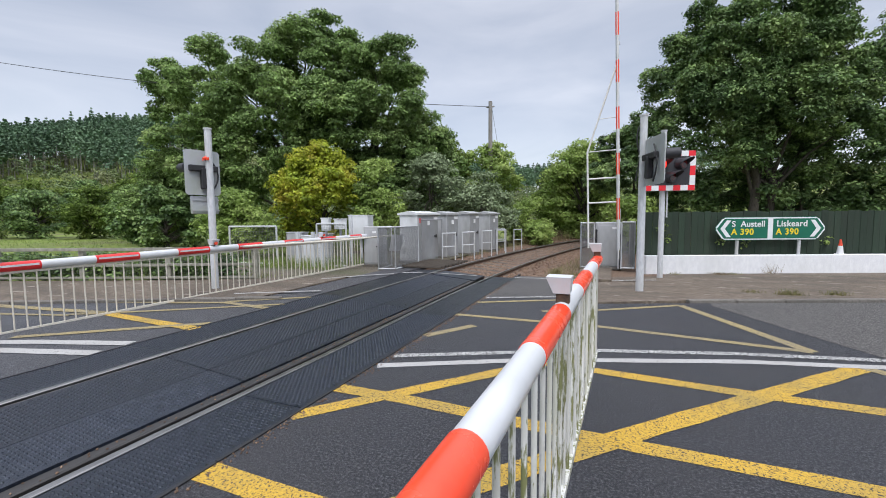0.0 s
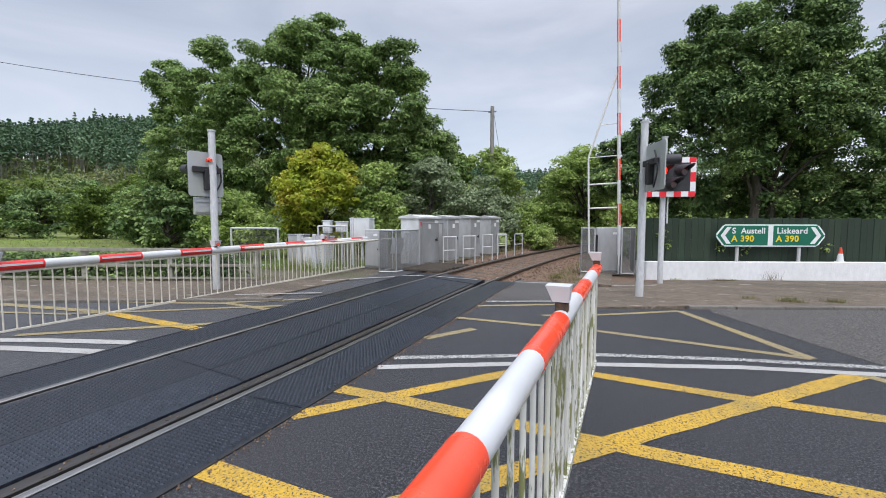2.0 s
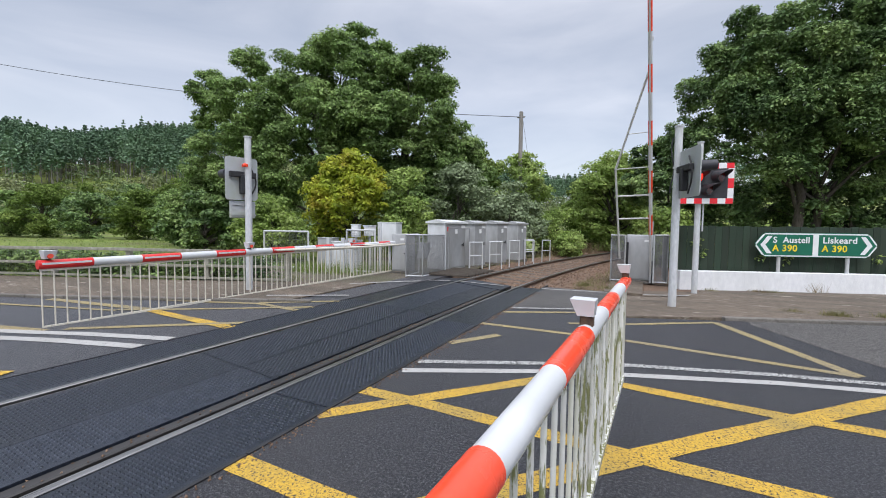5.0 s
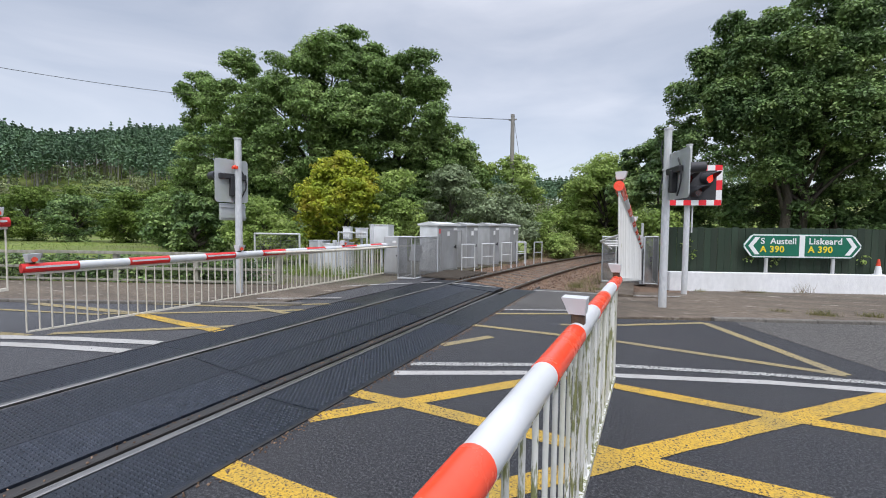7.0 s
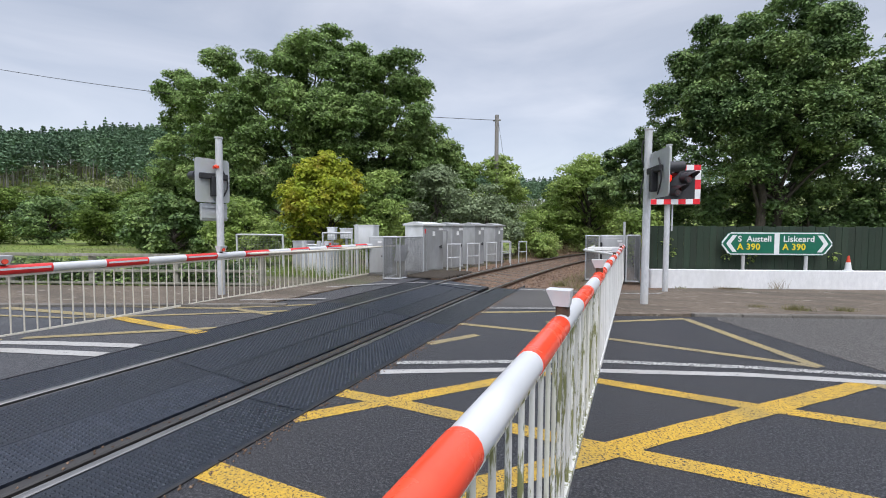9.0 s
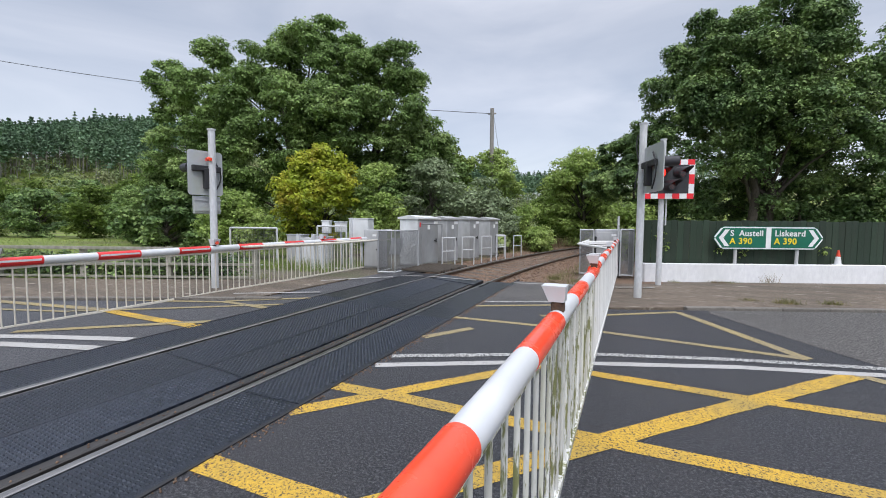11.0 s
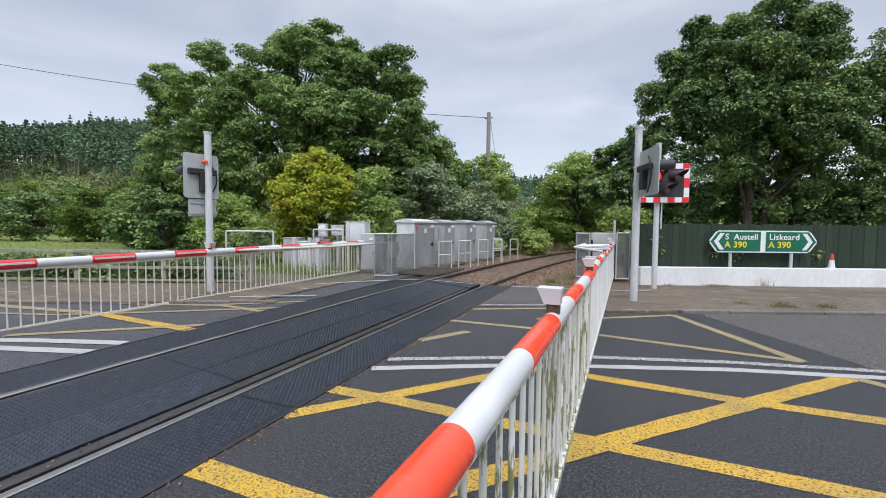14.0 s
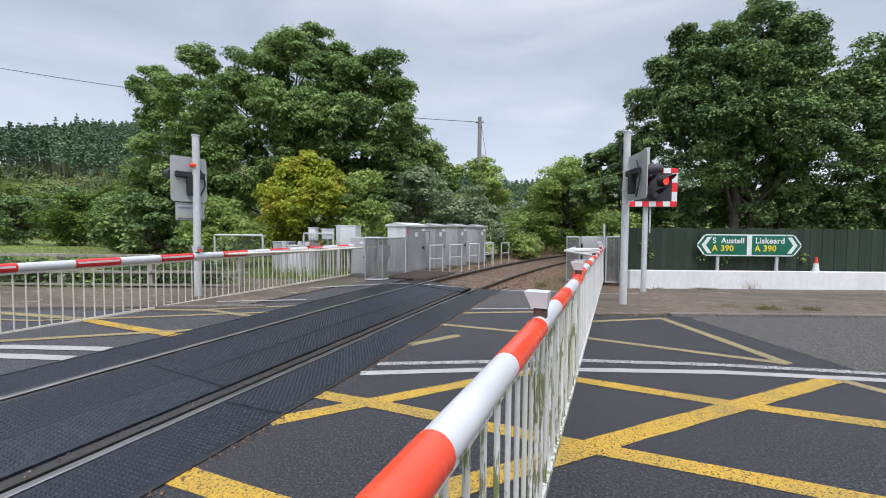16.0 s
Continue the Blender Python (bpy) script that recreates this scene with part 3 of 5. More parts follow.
marking([(0.82, 14.2), (2.6, 15.0)], 0.10, WHITE_LINE_WORN, "worn pale edge line on the asphalt")
marking([(-2.2, 16.2), (-1.62, 16.38)], 0.09, WHITE_LINE, "worn white line across the deck", lift=0.03)
marking([(-1.38, 16.45), (-0.95, 16.62), (-0.24, 16.93)], 0.09, WHITE_LINE, "worn white line across the deck", lift=0.03)
marking([(0.75, 17.2), (2.4, 17.45)], 0.09, WHITE_LINE, "thin white edge line on the asphalt")
marking([(3.24, 17.6), (4.3, 18.05)], 0.09, WHITE_LINE_WORN, "thin white edge line on the pavement", lift=-0.004)
# west side
marking([(-9.5, 7.05), (-4.6, 8.62), (-3.7, 8.92), (-2.34, 9.27)], 0.17, WHITE_LINE, "double white centre line on the asphalt")
marking([(-9.5, 6.7), (-4.3, 8.38), (-3.69, 8.56), (-2.32, 8.88)], 0.17, WHITE_LINE, "double white centre line on the asphalt")
marking([(-7.9, 10.05), (-4.9, 10.34)], 0.19, YELLOW_PALE, YP)
marking([(-4.9, 10.34), (-3.6, 10.18), (-2.2, 10.04)], 0.19, YELLOW, YL)
marking([(-4.35, 8.95), (-2.3, 10.33)], 0.14, YELLOW_PALE, YP)
marking([(-5.35, 10.05), (-3.5, 11.08), (-2.25, 11.8)], 0.12, YELLOW_PALE, YP)
marking([(-6.3, 10.9), (-3.5, 11.62), (-2.3, 11.42)], 0.14, YELLOW_PALE, YP)
marking([(-3.6, 11.66), (-2.25, 12.5)], 0.12, YELLOW_PALE, YP)
marking([(-7.0, 8.2), (-4.5, 8.75)], 0.17, YELLOW_PALE, YP, lift=0.00655)
marking([(-8.2, 9.3), (-5.25, 10.02)], 0.10, YELLOW_PALE, YP)
marking([(-2.45, 7.75), (-2.9, 7.55)], 0.15, YELLOW, YL)
marking([(-4.1, 12.3), (-2.45, 13.05)], 0.09, WHITE_LINE, "thin white edge line on the asphalt", lift=0.036)
marking([(-3.7, 14.6), (-3.0, 15.35), (-2.3, 15.9)], 0.09, WHITE_LINE, "thin white edge line on the asphalt", lift=0.036)

# kerb stones
for nm, xa, xb in (("kerb_east", 4.6, 26.0), ("kerb_west", -22.0, -3.3)):
    kerb = thing(nm, pose(0, 0, 0), "low worn stone kerb between road and pavement", "kerb", kind="structure")
    bm = bm_new()
    box(bm, 0, 0, -0.1, 0.89, 0.125, 0.06, 0.012)
    me = mesh_of("kerb_stone", bm, KERB)
    x = xa
    while x < xb:
        piece("kerb_stone", me, kerb, pose(x, kerb_y(x), gz(x) + random.uniform(-0.006, 0.004), 0, 0, math.degrees(ROAD_DIR) + random.uniform(-0.4, 0.4)))
        x += 0.9 * math.cos(ROAD_DIR)

# ---------------------------------------------------------------- barriers
PIVOT = 1.05


def stub(bm, y0, y1, r, z=0.0, n=20):
    tube(bm, (0, y0, z), (0, y1, z), r, n=n)


def hood_lamp(parent, y, glass=False, big=1.0):
    """A white hooded boom lamp on a dark bracket, on top of the boom."""
    bm = bm_new()
    lo = [(-0.042, -0.04), (0.036, -0.04), (0.036, 0.04), (-0.042, 0.04)]
    vs0 = [bm.verts.new((px * big, y + py * big, 0.085)) for px, py in lo]
    vs1 = [bm.verts.new((px * 1.55 * big - 0.012, y + py * 1.3 * big, 0.085 + 0.082 * big)) for px, py in lo]
    bm.faces.new(vs0[::-1])
    bm.faces.new(vs1)
    for i in range(4):
        bm.faces.new((vs0[i], vs0[(i + 1) % 4], vs1[(i + 1) % 4], vs1[i]))
    ob = part("boom_lamp", bm, BOOM_WHITE, parent, "white hooded boom lamp")
    b2 = bm_new()
    box(b2, -0.03, y - 0.03, 0.03, 0.03, y + 0.03, 0.085, 0.006)
    part("lamp_bracket", b2, RAIL_RUST, ob, "dark rusty bracket")
    for sx in (-1, 1) if glass else ():
        b3 = bm_new()
        tube(b3, (sx * 0.045 * big, y, 0.122), (sx * 0.066 * big, y, 0.128), 0.036, n=12)
        part("lamp_glass", b3, CONE_RED, ob, "red lamp glass")
    return ob


def barrier(name, x, y, turn, length, track_side, table, label, pale_mat, z_add=0.0, r=0.048, red=0.66, period=1.36, braced=True, tilt=0.0, lamps=(0.12, 3.5, 6.9), pitch=0.145, sway=0.0):
    """Pivot at (x, y); the boom points along local +y. Its hanging pales stay upright and its bottom rail stays parallel to the boom."""
    base = thing(name, pose(x, y, z_add, 0, tilt, turn), label, "level crossing barrier", "crossing barriers")
    bm = bm_new()
    stub(bm, -0.5, length, r)
    boom = part("boom", bm, BOOM_WHITE, base, "white tubular boom with red bands")
    s = length
    while s > 0.7:
        e = max(s - red, 0.3)
        bm = bm_new()
        stub(bm, e, s + (0.004 if s == length else 0), r + 0.0025, n=24)
        band = part("red_band", bm, BOOM_CRIMSON if pale_mat is PALE_CREAM else BOOM_RED, boom, "glossy red band")
        for sx in (-1, 1) if pale_mat is PALE_CREAM else ():
            bm = bm_new()
            box(bm, sx * r * 0.85, e + 0.03, -0.002, sx * (r + 0.005), s - 0.03, 0.028)
            part("reflective_strip", bm, BOOM_WHITE, band, "thin white reflective strip")
        s -= period
    for d in lamps:
        hood_lamp(boom, length - d, pale_mat is PALE_CREAM, 1.5 if pale_mat is PALE_CREAM else 0.95)
    bm = bm_new()
    box(bm, -0.012, 0.15, -r - 0.035, 0.012, length - 0.02, -r - 0.004)
    part("hanger_rail", bm, pale_mat, boom)
    # side brace, flat beside the boom towards the track
    bm = bm_new()
    off = 0.86 * track_side
    pts = [(off, -0.45, 0), (off, 2.5, 0), (0.0, 5.0, 0)]
    for a, b in zip(pts, pts[1:]):
        tube(bm, a, b, 0.028, n=8)
    for yy, rr in ((0.95, 0.024), (1.68, 0.024), (2.5, 0.014), (3.45, 0.012)):
        xx = off if yy <= 2.5 else off * (5.0 - yy) / 2.5
        tube(bm, (0, yy, 0), (xx, yy, 0), rr, n=8)
    if braced:
        part("brace_frame", bm, pale_mat, boom, "pale tubular side brace")
    bm = bm_new()
    box(bm, -0.018, 0.15, -0.022, 0.018, length - 0.03, 0.018)
    rail = part("bottom_rail", bm, pale_mat, base)
    bm = bm_new()
    tube(bm, (0, 0, 0.125), (0, 0, PIVOT - r - 0.01), 0.0115, n=6)
    pale_me = mesh_of("pale", bm, pale_mat)
    pales = []
    d = length - 0.035
    while d > 0.2:
        pales.append((d, piece("pale", pale_me, base, pose(0, 0, 0))))
        d -= pitch
    moving = len(table) > 1

    def state(a):
        ra = radians(a)
        yaw = sway * math.sin(math.pi * max(0.0, a / 89.0) ** 0.75)
        yield boom, pose(0, 0, PIVOT, a, 0, yaw)
        yield rail, pose(0, 0, 0.11, a, 0, yaw)
        for dd, ob in pales:
            yield ob, pose(-dd * math.cos(ra) * math.sin(radians(yaw)), dd * math.cos(ra), dd * math.sin(ra))

    for ob, m in state(table[0][1]):
        ob.matrix_basis = m
    return state if moving else None


def barrier_x(y):
    return 3.11 + 0.035 * (y - 11)


LEAN = math.degrees(math.atan(0.035))
NEAR_TABLE = [(0, 0.62), (0.5, 0.62), (0.8, 0.15), (1.0, -0.05), (1.5, -0.02), (2.0, 0.33), (2.5, 0.35), (3.0, 0.24), (3.5, 0.10), (4.0, 0.0), (6.5, 0.0), (7.0, 0.1), (8.0, 0.2), (9.0, 0.15), (11.5, 0.03), (16, 0.0)]
FAR_TABLE = [(0, 89.0), (3.5, 89.0), (4.2, 87.5), (4.7, 74), (5.2, 50), (5.7, 27), (6.0, 16.5), (6.3, 9.5), (6.5, 7.4), (6.7, 6.75), (7.0, 5.95), (7.3, 5.0), (7.6, 4.0), (8.0, 2.2), (8.4, 1.15), (8.7, 0.4), (9.0, 0.0), (11.5, 0.0), (16, 0.0)]
WEST_TABLE = [(0, 89.0), (3.2, 89.0), (4.0, 83), (4.6, 62), (5.2, 35), (5.8, 15), (6.2, 8.0), (6.5, 5.7), (7.0, 4.0), (7.5, 2.7), (8.0, 1.4), (8.5, 0.3), (9.0, 0.0), (16, 0.0)]
move_near = barrier("lifting_barrier", barrier_x(2.1), 2.1, -LEAN, 8.3, -1, NEAR_TABLE, "lowered red and white barrier with mossy white hanging pales", PALE_MAT, z_add=0.10, lamps=(0.1, 2.3, 5.7), red=0.6, period=1.19, r=0.046, braced=False)
move_far = barrier("lifting_barrier", barrier_x(19.6), 19.6, 180 - LEAN, 9.1, 1, FAR_TABLE, "red and white barrier with white hanging pales, swinging down", PALE_WHITE, z_add=0.10, red=0.64, period=1.34, tilt=1.5, sway=0.5)
barrier("lifting_barrier", -4.45, 17.85, 180 - LEAN, 9.05, -1, [(0, -0.5)], "lowered red and white barrier with cream hanging pales", PALE_CREAM, r=0.066, z_add=0.04)
move_west = barrier("lifting_barrier", -5.02, -0.35, -LEAN, 9.05, 1, WEST_TABLE, "red and white barrier with cream pales, swinging down", PALE_CREAM, r=0.066)


def walk_state(state, table):
    rows = {}
    for t, a in table:
        for ob, m in state(a):
            rows.setdefault(ob, []).append((t, m))
    for ob, r in rows.items():
        walk(ob, r)

# ---------------------------------------------------------------- signals on posts
def rounded(w, h, r, n=5):
    pts = []
    for cx, cy, a0 in ((w / 2 - r, h / 2 - r, 0), (-w / 2 + r, h / 2 - r, 90), (-w / 2 + r, -h / 2 + r, 180), (w / 2 - r, -h / 2 + r, 270)):
        pts += [(cx + r * math.cos(radians(a0 + 90 * i / n)), cy + r * math.sin(radians(a0 + 90 * i / n))) for i in range(n + 1)]
    return pts


UPRIGHT = pose(0, 0, 0, 90)  # a flat outline stood on edge, its top face towards local -y


def plate(bm, w, h, r, thick):
    prism(bm, rounded(w, h, r), 0, thick)
    bm.transform(UPRIGHT)


def signal_head(parent, cx, cz, y_front, width=1.28, height=1.06):
    """A road signal: chequered board with two red lamps over one amber lamp. Faces local -y. Gives the shutters added
    to blank the red lamps.
    """
    board = bm_new()
    plate(board, width, height, 0.08, 0.02)
    bo = part("backboard", board, ALU, parent, "grey metal backing board", pose(cx, y_front, cz))
    b = bm_new()
    plate(b, width - 0.29, height - 0.29, 0.01, 0.008)
    part("black_field", b, SIGNAL_BLACK, bo, "matt black field", pose(0, -0.02, 0))
    # border of red and white blocks
    nx_, nz_ = 7, 5
    for k in range(nx_):
        for zz in (-1, 1):
            bb = bm_new()
            w0 = width / nx_
            box(bb, -width / 2 + k * w0 + (0.012 if k == 0 else 0), -0.006, -0.07, -width / 2 + (k + 1) * w0 - (0.012 if k == nx_ - 1 else 0), 0, 0.07)
            part("border_block", bb, SIGN_RED if k % 2 == 0 else SIGN_WHITE, bo, "", pose(0, -0.021, zz * (height / 2 - 0.076)))
    for k in range(1, nz_ - 1):
        for xx in (-1, 1):
            bb = bm_new()
            h0 = (height - 0.292) / (nz_ - 2)
            box(bb, -0.07, -0.006, -height / 2 + 0.146 + (k - 1) * h0, 0.07, 0, -height / 2 + 0.146 + k * h0)
            part("border_block", bb, SIGN_WHITE if k % 2 else SIGN_RED, bo, "", pose(xx * (width / 2 - 0.076), -0.021, 0))
    shutters = []
    for lx, lz, red in ((-0.25, 0.18, True), (0.25, 0.18, True), (0.0, -0.16, False)):
        m = pose(lx, -0.03, lz, 0, 0, 34)
        hb = bm_new()
        tube(hb, (0, 0.06, 0), (0, -0.10, 0), 0.15, n=24)
        part("lamp_head", hb, SIGNAL_BLACK, bo, "black lamp housing", m)
        hv = bm_new()
        n = 18
        rings = []
        for yy, rr in ((-0.095, 0.143), (-0.38, 0.15)):
            ring = []
            for i in range(n + 1):
                a = radians(-60 + 300 * i / n)
                low = 0.5 - 0.5 * math.sin(a)
                ring.append(hv.verts.new((rr * math.cos(a), yy + (0.29 * min(1.0, low * 1.7) if yy < -0.2 else 0), rr * math.sin(a))))
            rings.append(ring)
        for i in range(n):
            hv.faces.new((rings[0][i], rings[0][i + 1], rings[1][i + 1], rings[1][i]))
        ho = part("hood", hv, SIGNAL_BLACK, bo, "black lamp hood", m)
        md = ho.modifiers.new("thick", "SOLIDIFY")
        md.thickness = 0.008
        lb = bm_new()
        tube(lb, (0, -0.09, 0), (0, -0.1015, 0), 0.118, n=20)
        part("lens", lb, LAMP_RED if red else LENS_DARK, bo, "red lamp glass" if red else "dark lamp glass", m)
        # the red glass always glows; an added blade hides it to make the flash
        if red:
            sb = bm_new()
            tube(sb, (0, 0, -0.125), (0, -0.006, -0.125), 0.126, n=18)
            at = m @ Vector((0, -0.104, 0.125))
            sh = part("shutter", sb, LENS_DARK, bo, "added dark blade that blanks the red lamp between flashes", pose(*at, 0, 0, 34))
            shutters.append((sh, tuple(at)))
    return bo, shutters


def post(name, x, y, z0, h, r, label, lean=0.0):
    base = thing(name, pose(x, y, z0, lean), label, "signal post", "grey signal posts")
    bm = bm_new()
    tube(bm, (0, 0, -0.1), (0, 0, h), r, r * 0.94, n=18)
    part("post", bm, GALV, base)
    bm = bm_new()
    tube(bm, (0, 0, h), (0, 0, h + 0.03), r * 1.12, n=18)
    part("cap", bm, GALV, base)
    return base


def board_back(parent, cx, cz, turn, w=1.1, h=0.98, y=0.0):
    """The grey back of a signal board with its dark bracket and cables, facing away."""
    bm = bm_new()
    plate(bm, w, h, 0.07, 0.02)
    bo = part("board_back", bm, ALU, parent, "grey weathered back of a signal board", pose(cx, y, cz, 0, 0, turn))
    bm = bm_new()
    box(bm, -0.3, -0.13, 0.03, 0.3, -0.03, 0.16, 0.015)
    box(bm, -0.07, -0.16, -0.36, 0.05, -0.03, 0.10, 0.015)
    part("lamp_bracket", bm, BLACK, bo, "black lamp bracket")
    for lx in (-0.3, 0.3):
        bm = bm_new()
        tube(bm, (lx, 0.02, 0.10), (lx, 0.36, 0.12), 0.11, 0.10, n=16)
        part("lamp_hood", bm, SIGNAL_BLACK, bo, "black lamp hood")
    bm = bm_new()
    pts = [(0.15 + 0.16 * math.sin(u), -0.07, 0.32 - 0.75 * u / 3.1) for u in [i * 0.31 for i in range(11)]]
    for a, b in zip(pts, pts[1:]):
        tube(bm, a, b, 0.017, n=6)
    part("cable", bm, BLACK, bo, "looped black cable")
    return bo


lpost = post("signal_post", -5.22, 12.76, 0.06, 3.62, 0.08, "grey steel post carrying the back of a crossing signal")
board_back(lpost, -0.17, 2.66, 74, 0.74, 1.0, y=-0.05)
bm = bm_new()
box(bm, -0.32, 0.02, -0.2, 0.26, 0.12, 0.2, 0.015)
box(bm, -0.32, -0.005, 0.10, 0.26, 0.02, 0.13)
box(bm, -0.32, -0.005, -0.14, 0.26, 0.02, -0.11)
part("small_sign_back", bm, ALU, lpost, "grey back of a smaller sign", pose(-0.16, 0.03, 1.94, 0, 0, 76))
bm = bm_new()
tube(bm, (0.0, -0.075, 2.98), (0.0, -0.14, 2.96), 0.045, 0.03, n=10)
box(bm, -0.09, -0.10, 2.93, 0.09, -0.07, 2.99)
part("sounder", bm, BOOM_RED, lpost, "small red sounder")

rpost = post("signal_post", 3.80, 16.16, 0.0, 3.82, 0.082, "tall grey steel post carrying a signal board edge on")
board_back(rpost, 0.18, 2.80, -72, 1.06, 0.98, y=-0.42)
for z in (2.95, 2.55):
    bm = bm_new()
    tube(bm, (0, 0, z), (0, 0, z + 0.04), 0.092, n=18)
    part("clamp", bm, GALV, rpost)
bm = bm_new()
pts = [(-0.1 - 0.03 * math.sin(i * 0.9), -0.02, 3.6 - i * 0.13) for i in range(10)]
for a, b in zip(pts, pts[1:]):
    tube(bm, a, b, 0.014, n=6)
part("cable", bm, BLACK, rpost, "black cable")

rpost2 = post("signal_post", 4.46, 18.89, -0.08, 4.03, 0.075, "grey steel post carrying a flashing red crossing signal")
head_ob, SHUTTERS = signal_head(rpost2, 0.17, 2.98, -0.09)
head_ob.matrix_basis = pose(0.15, -0.10, 2.95, 0, 0, 14)
bm = bm_new()
tube(bm, (0.12, 0.0, 1.7), (0.12, 0.0, 2.5), 0.02, n=8)
part("conduit", bm, GALV, rpost2)

# ---------------------------------------------------------------- white wall, fence and direction sign
WALL_A = Vector((4.15, 19.55))
WD = Vector((math.cos(ROAD_DIR), math.sin(ROAD_DIR)))
WT = math.degrees(ROAD_DIR)
wall = thing("wall_boundary", pose(WALL_A.x, WALL_A.y, 0, 0, 0, WT), "low white painted boundary wall under a green board fence", "wall", kind="structure")
bm = bm_new()
box(bm, 0, 0, -0.25, 34, 0.22, 0.49, 0.015)
part("wall_face", bm, WALL_WHITE, wall)
fence = thing("board_fence", pose(WALL_A.x, WALL_A.y, 0, 0, 0, WT), "dark green close board timber fence behind the white wall", "fence")
bm = bm_new()
box(bm, 0, 0, 0.0, 0.187, 0.02, 1.78, 0.004)
bme = mesh_of("board", bm, FENCE_GREEN)
for k in range(174):
    piece("board", bme, fence, pose(-0.05 + k * 0.192, 0.34 + 0.006 * (k % 2), random.uniform(-0.02, 0.015), 0, 0, 0))
bm = bm_new()
for z in (0.5, 1.5):
    box(bm, 0, 0.37, z, 33.5, 0.42, z + 0.08)
part("fence_rail", bm, FENCE_GREEN, fence)


def glyphs(text, size, material, parent, m, label="", spread=1.0, bold=0.0):
    cu = bpy.data.curves.new("lettering", "FONT")
    cu.body, cu.size, cu.extrude, cu.offset, cu.space_character = text, size, 0.003, bold, spread
    tmp = bpy.data.objects.new("lettering", cu)
    scene.collection.objects.link(tmp)
    me = bpy.data.meshes.new_from_object(tmp.evaluated_get(bpy.context.evaluated_depsgraph_get()))
    bpy.data.objects.remove(tmp)
    me.materials.clear()
    me.materials.append(material)
    ob = new("lettering", me)
    ob.parent = parent
    ob.matrix_basis = m
    return tagged(ob, label)


def on_wall(s, out, z):
    """A pose on the wall's line, s along it and out in front of it."""
    return pose(WALL_A.x + WD.x * s + WD.y * out, WALL_A.y + WD.y * s - WD.x * out, z, 0, 0, WT)


sign = thing("direction_sign", on_wall(3.60, -0.05, 0.0), "green direction sign with two arrow ends before the fence", "road sign")
SW, SH, SZ = 3.20, 0.65, 1.27


def arrow_plate(w, h, tip, t):
    b = bm_new()
    prism(b, [(-w / 2 + tip, -h / 2), (w / 2 - tip, -h / 2), (w / 2, 0), (w / 2 - tip, h / 2), (-w / 2 + tip, h / 2), (-w / 2, 0)], 0, t)
    bmesh.ops.bevel(b, geom=[e for e in b.edges if abs(e.verts[0].co.z - e.verts[1].co.z) > t / 2], offset=0.045, segments=3, affect="EDGES")
    b.transform(UPRIGHT)
    return b


face = part("white_plate", arrow_plate(SW, SH, 0.24, 0.012), SIGN_WHITE, sign, "white border plate", pose(0, 0, SZ))
part("green_rim", arrow_plate(SW + 0.03, SH + 0.03, 0.25, 0.008), SIGN_GREEN, sign, "dark green rim", pose(0, 0.006, SZ))
for sx in (-1, 1):
    b = bm_new()
    inner, outer, tip, h2 = 0.075, SW / 2 - 0.27, SW / 2 - 0.05, SH / 2 - 0.035
    pts = [(inner, -h2), (outer, -h2), (tip, 0), (outer, h2), (inner, h2)]
    if sx < 0:
        pts = [(-x, z) for x, z in pts][::-1]
    prism(b, pts, 0, 0.004)
    b.transform(UPRIGHT)
    part("green_panel", b, SIGN_GREEN, face, "green panel", pose(0, -0.0125, 0))
    b = bm_new()
    ax = SW / 2 - 0.15
    pts = [(ax - 0.31, -0.245), (ax - 0.18, -0.245), (ax, 0), (ax - 0.18, 0.245), (ax - 0.31, 0.245), (ax - 0.13, 0)]
    if sx < 0:
        pts = [(-x, z) for x, z in pts][::-1]
    prism(b, pts, 0, 0.004)
    b.transform(UPRIGHT)
    part("chevron", b, SIGN_WHITE, face, "white arrow chevron", pose(0, -0.018, 0))
TXT = pose(0, 0, 0, 90)
glyphs("S  Austell", 0.238, SIGN_WHITE, face, pose(-1.12, -0.020, 0.06) @ TXT, "white place name", 1.05, 0.004)
glyphs("A 390", 0.25, SIGN_YELLOW, face, pose(-1.13, -0.020, -0.175) @ TXT, "yellow road number", 1.08, 0.005)
glyphs("Liskeard", 0.248, SIGN_WHITE, face, pose(0.17, -0.020, 0.06) @ TXT, "white place name", 1.06, 0.004)
glyphs("A 390", 0.25, SIGN_YELLOW, face, pose(0.16, -0.020, -0.175) @ TXT, "yellow road number", 1.08, 0.005)
for sx in (-0.9, 0.9):
    bm = bm_new()
    tube(bm, (sx, 0.06, 0.48), (sx, 0.06, SZ + 0.3), 0.045, n=12)
    part("sign_post", bm, GALV, sign)

cone = thing("traffic_cone", on_wall(5.72, -0.12, 0.49), "red and white traffic cone on the white wall", "traffic cone")
bm = bm_new()
tube(bm, (0, 0, 0.02), (0, 0, 0.25), 0.085, 0.055, n=16)
part("white_sleeve", bm, SIGN_WHITE, cone)
bm = bm_new()
tube(bm, (0, 0, 0.25), (0, 0, 0.44), 0.054, 0.022, n=16)
part("red_tip", bm, CONE_RED, cone)
bm = bm_new()
box(bm, -0.1, -0.08, 0, 0.1, 0.08, 0.02, 0.005)
part("cone_base", bm, SIGN_WHITE, cone)
notice = thing("notice_board", on_wall(8.9, -0.29, 0), "small white notice on the green fence", "sign")
bm = bm_new()
box(bm, -0.3, -0.02, 1.4, 0.3, 0.0, 1.75, 0.004)
part("plate", bm, SIGN_WHITE, notice)
bm = bm_new()
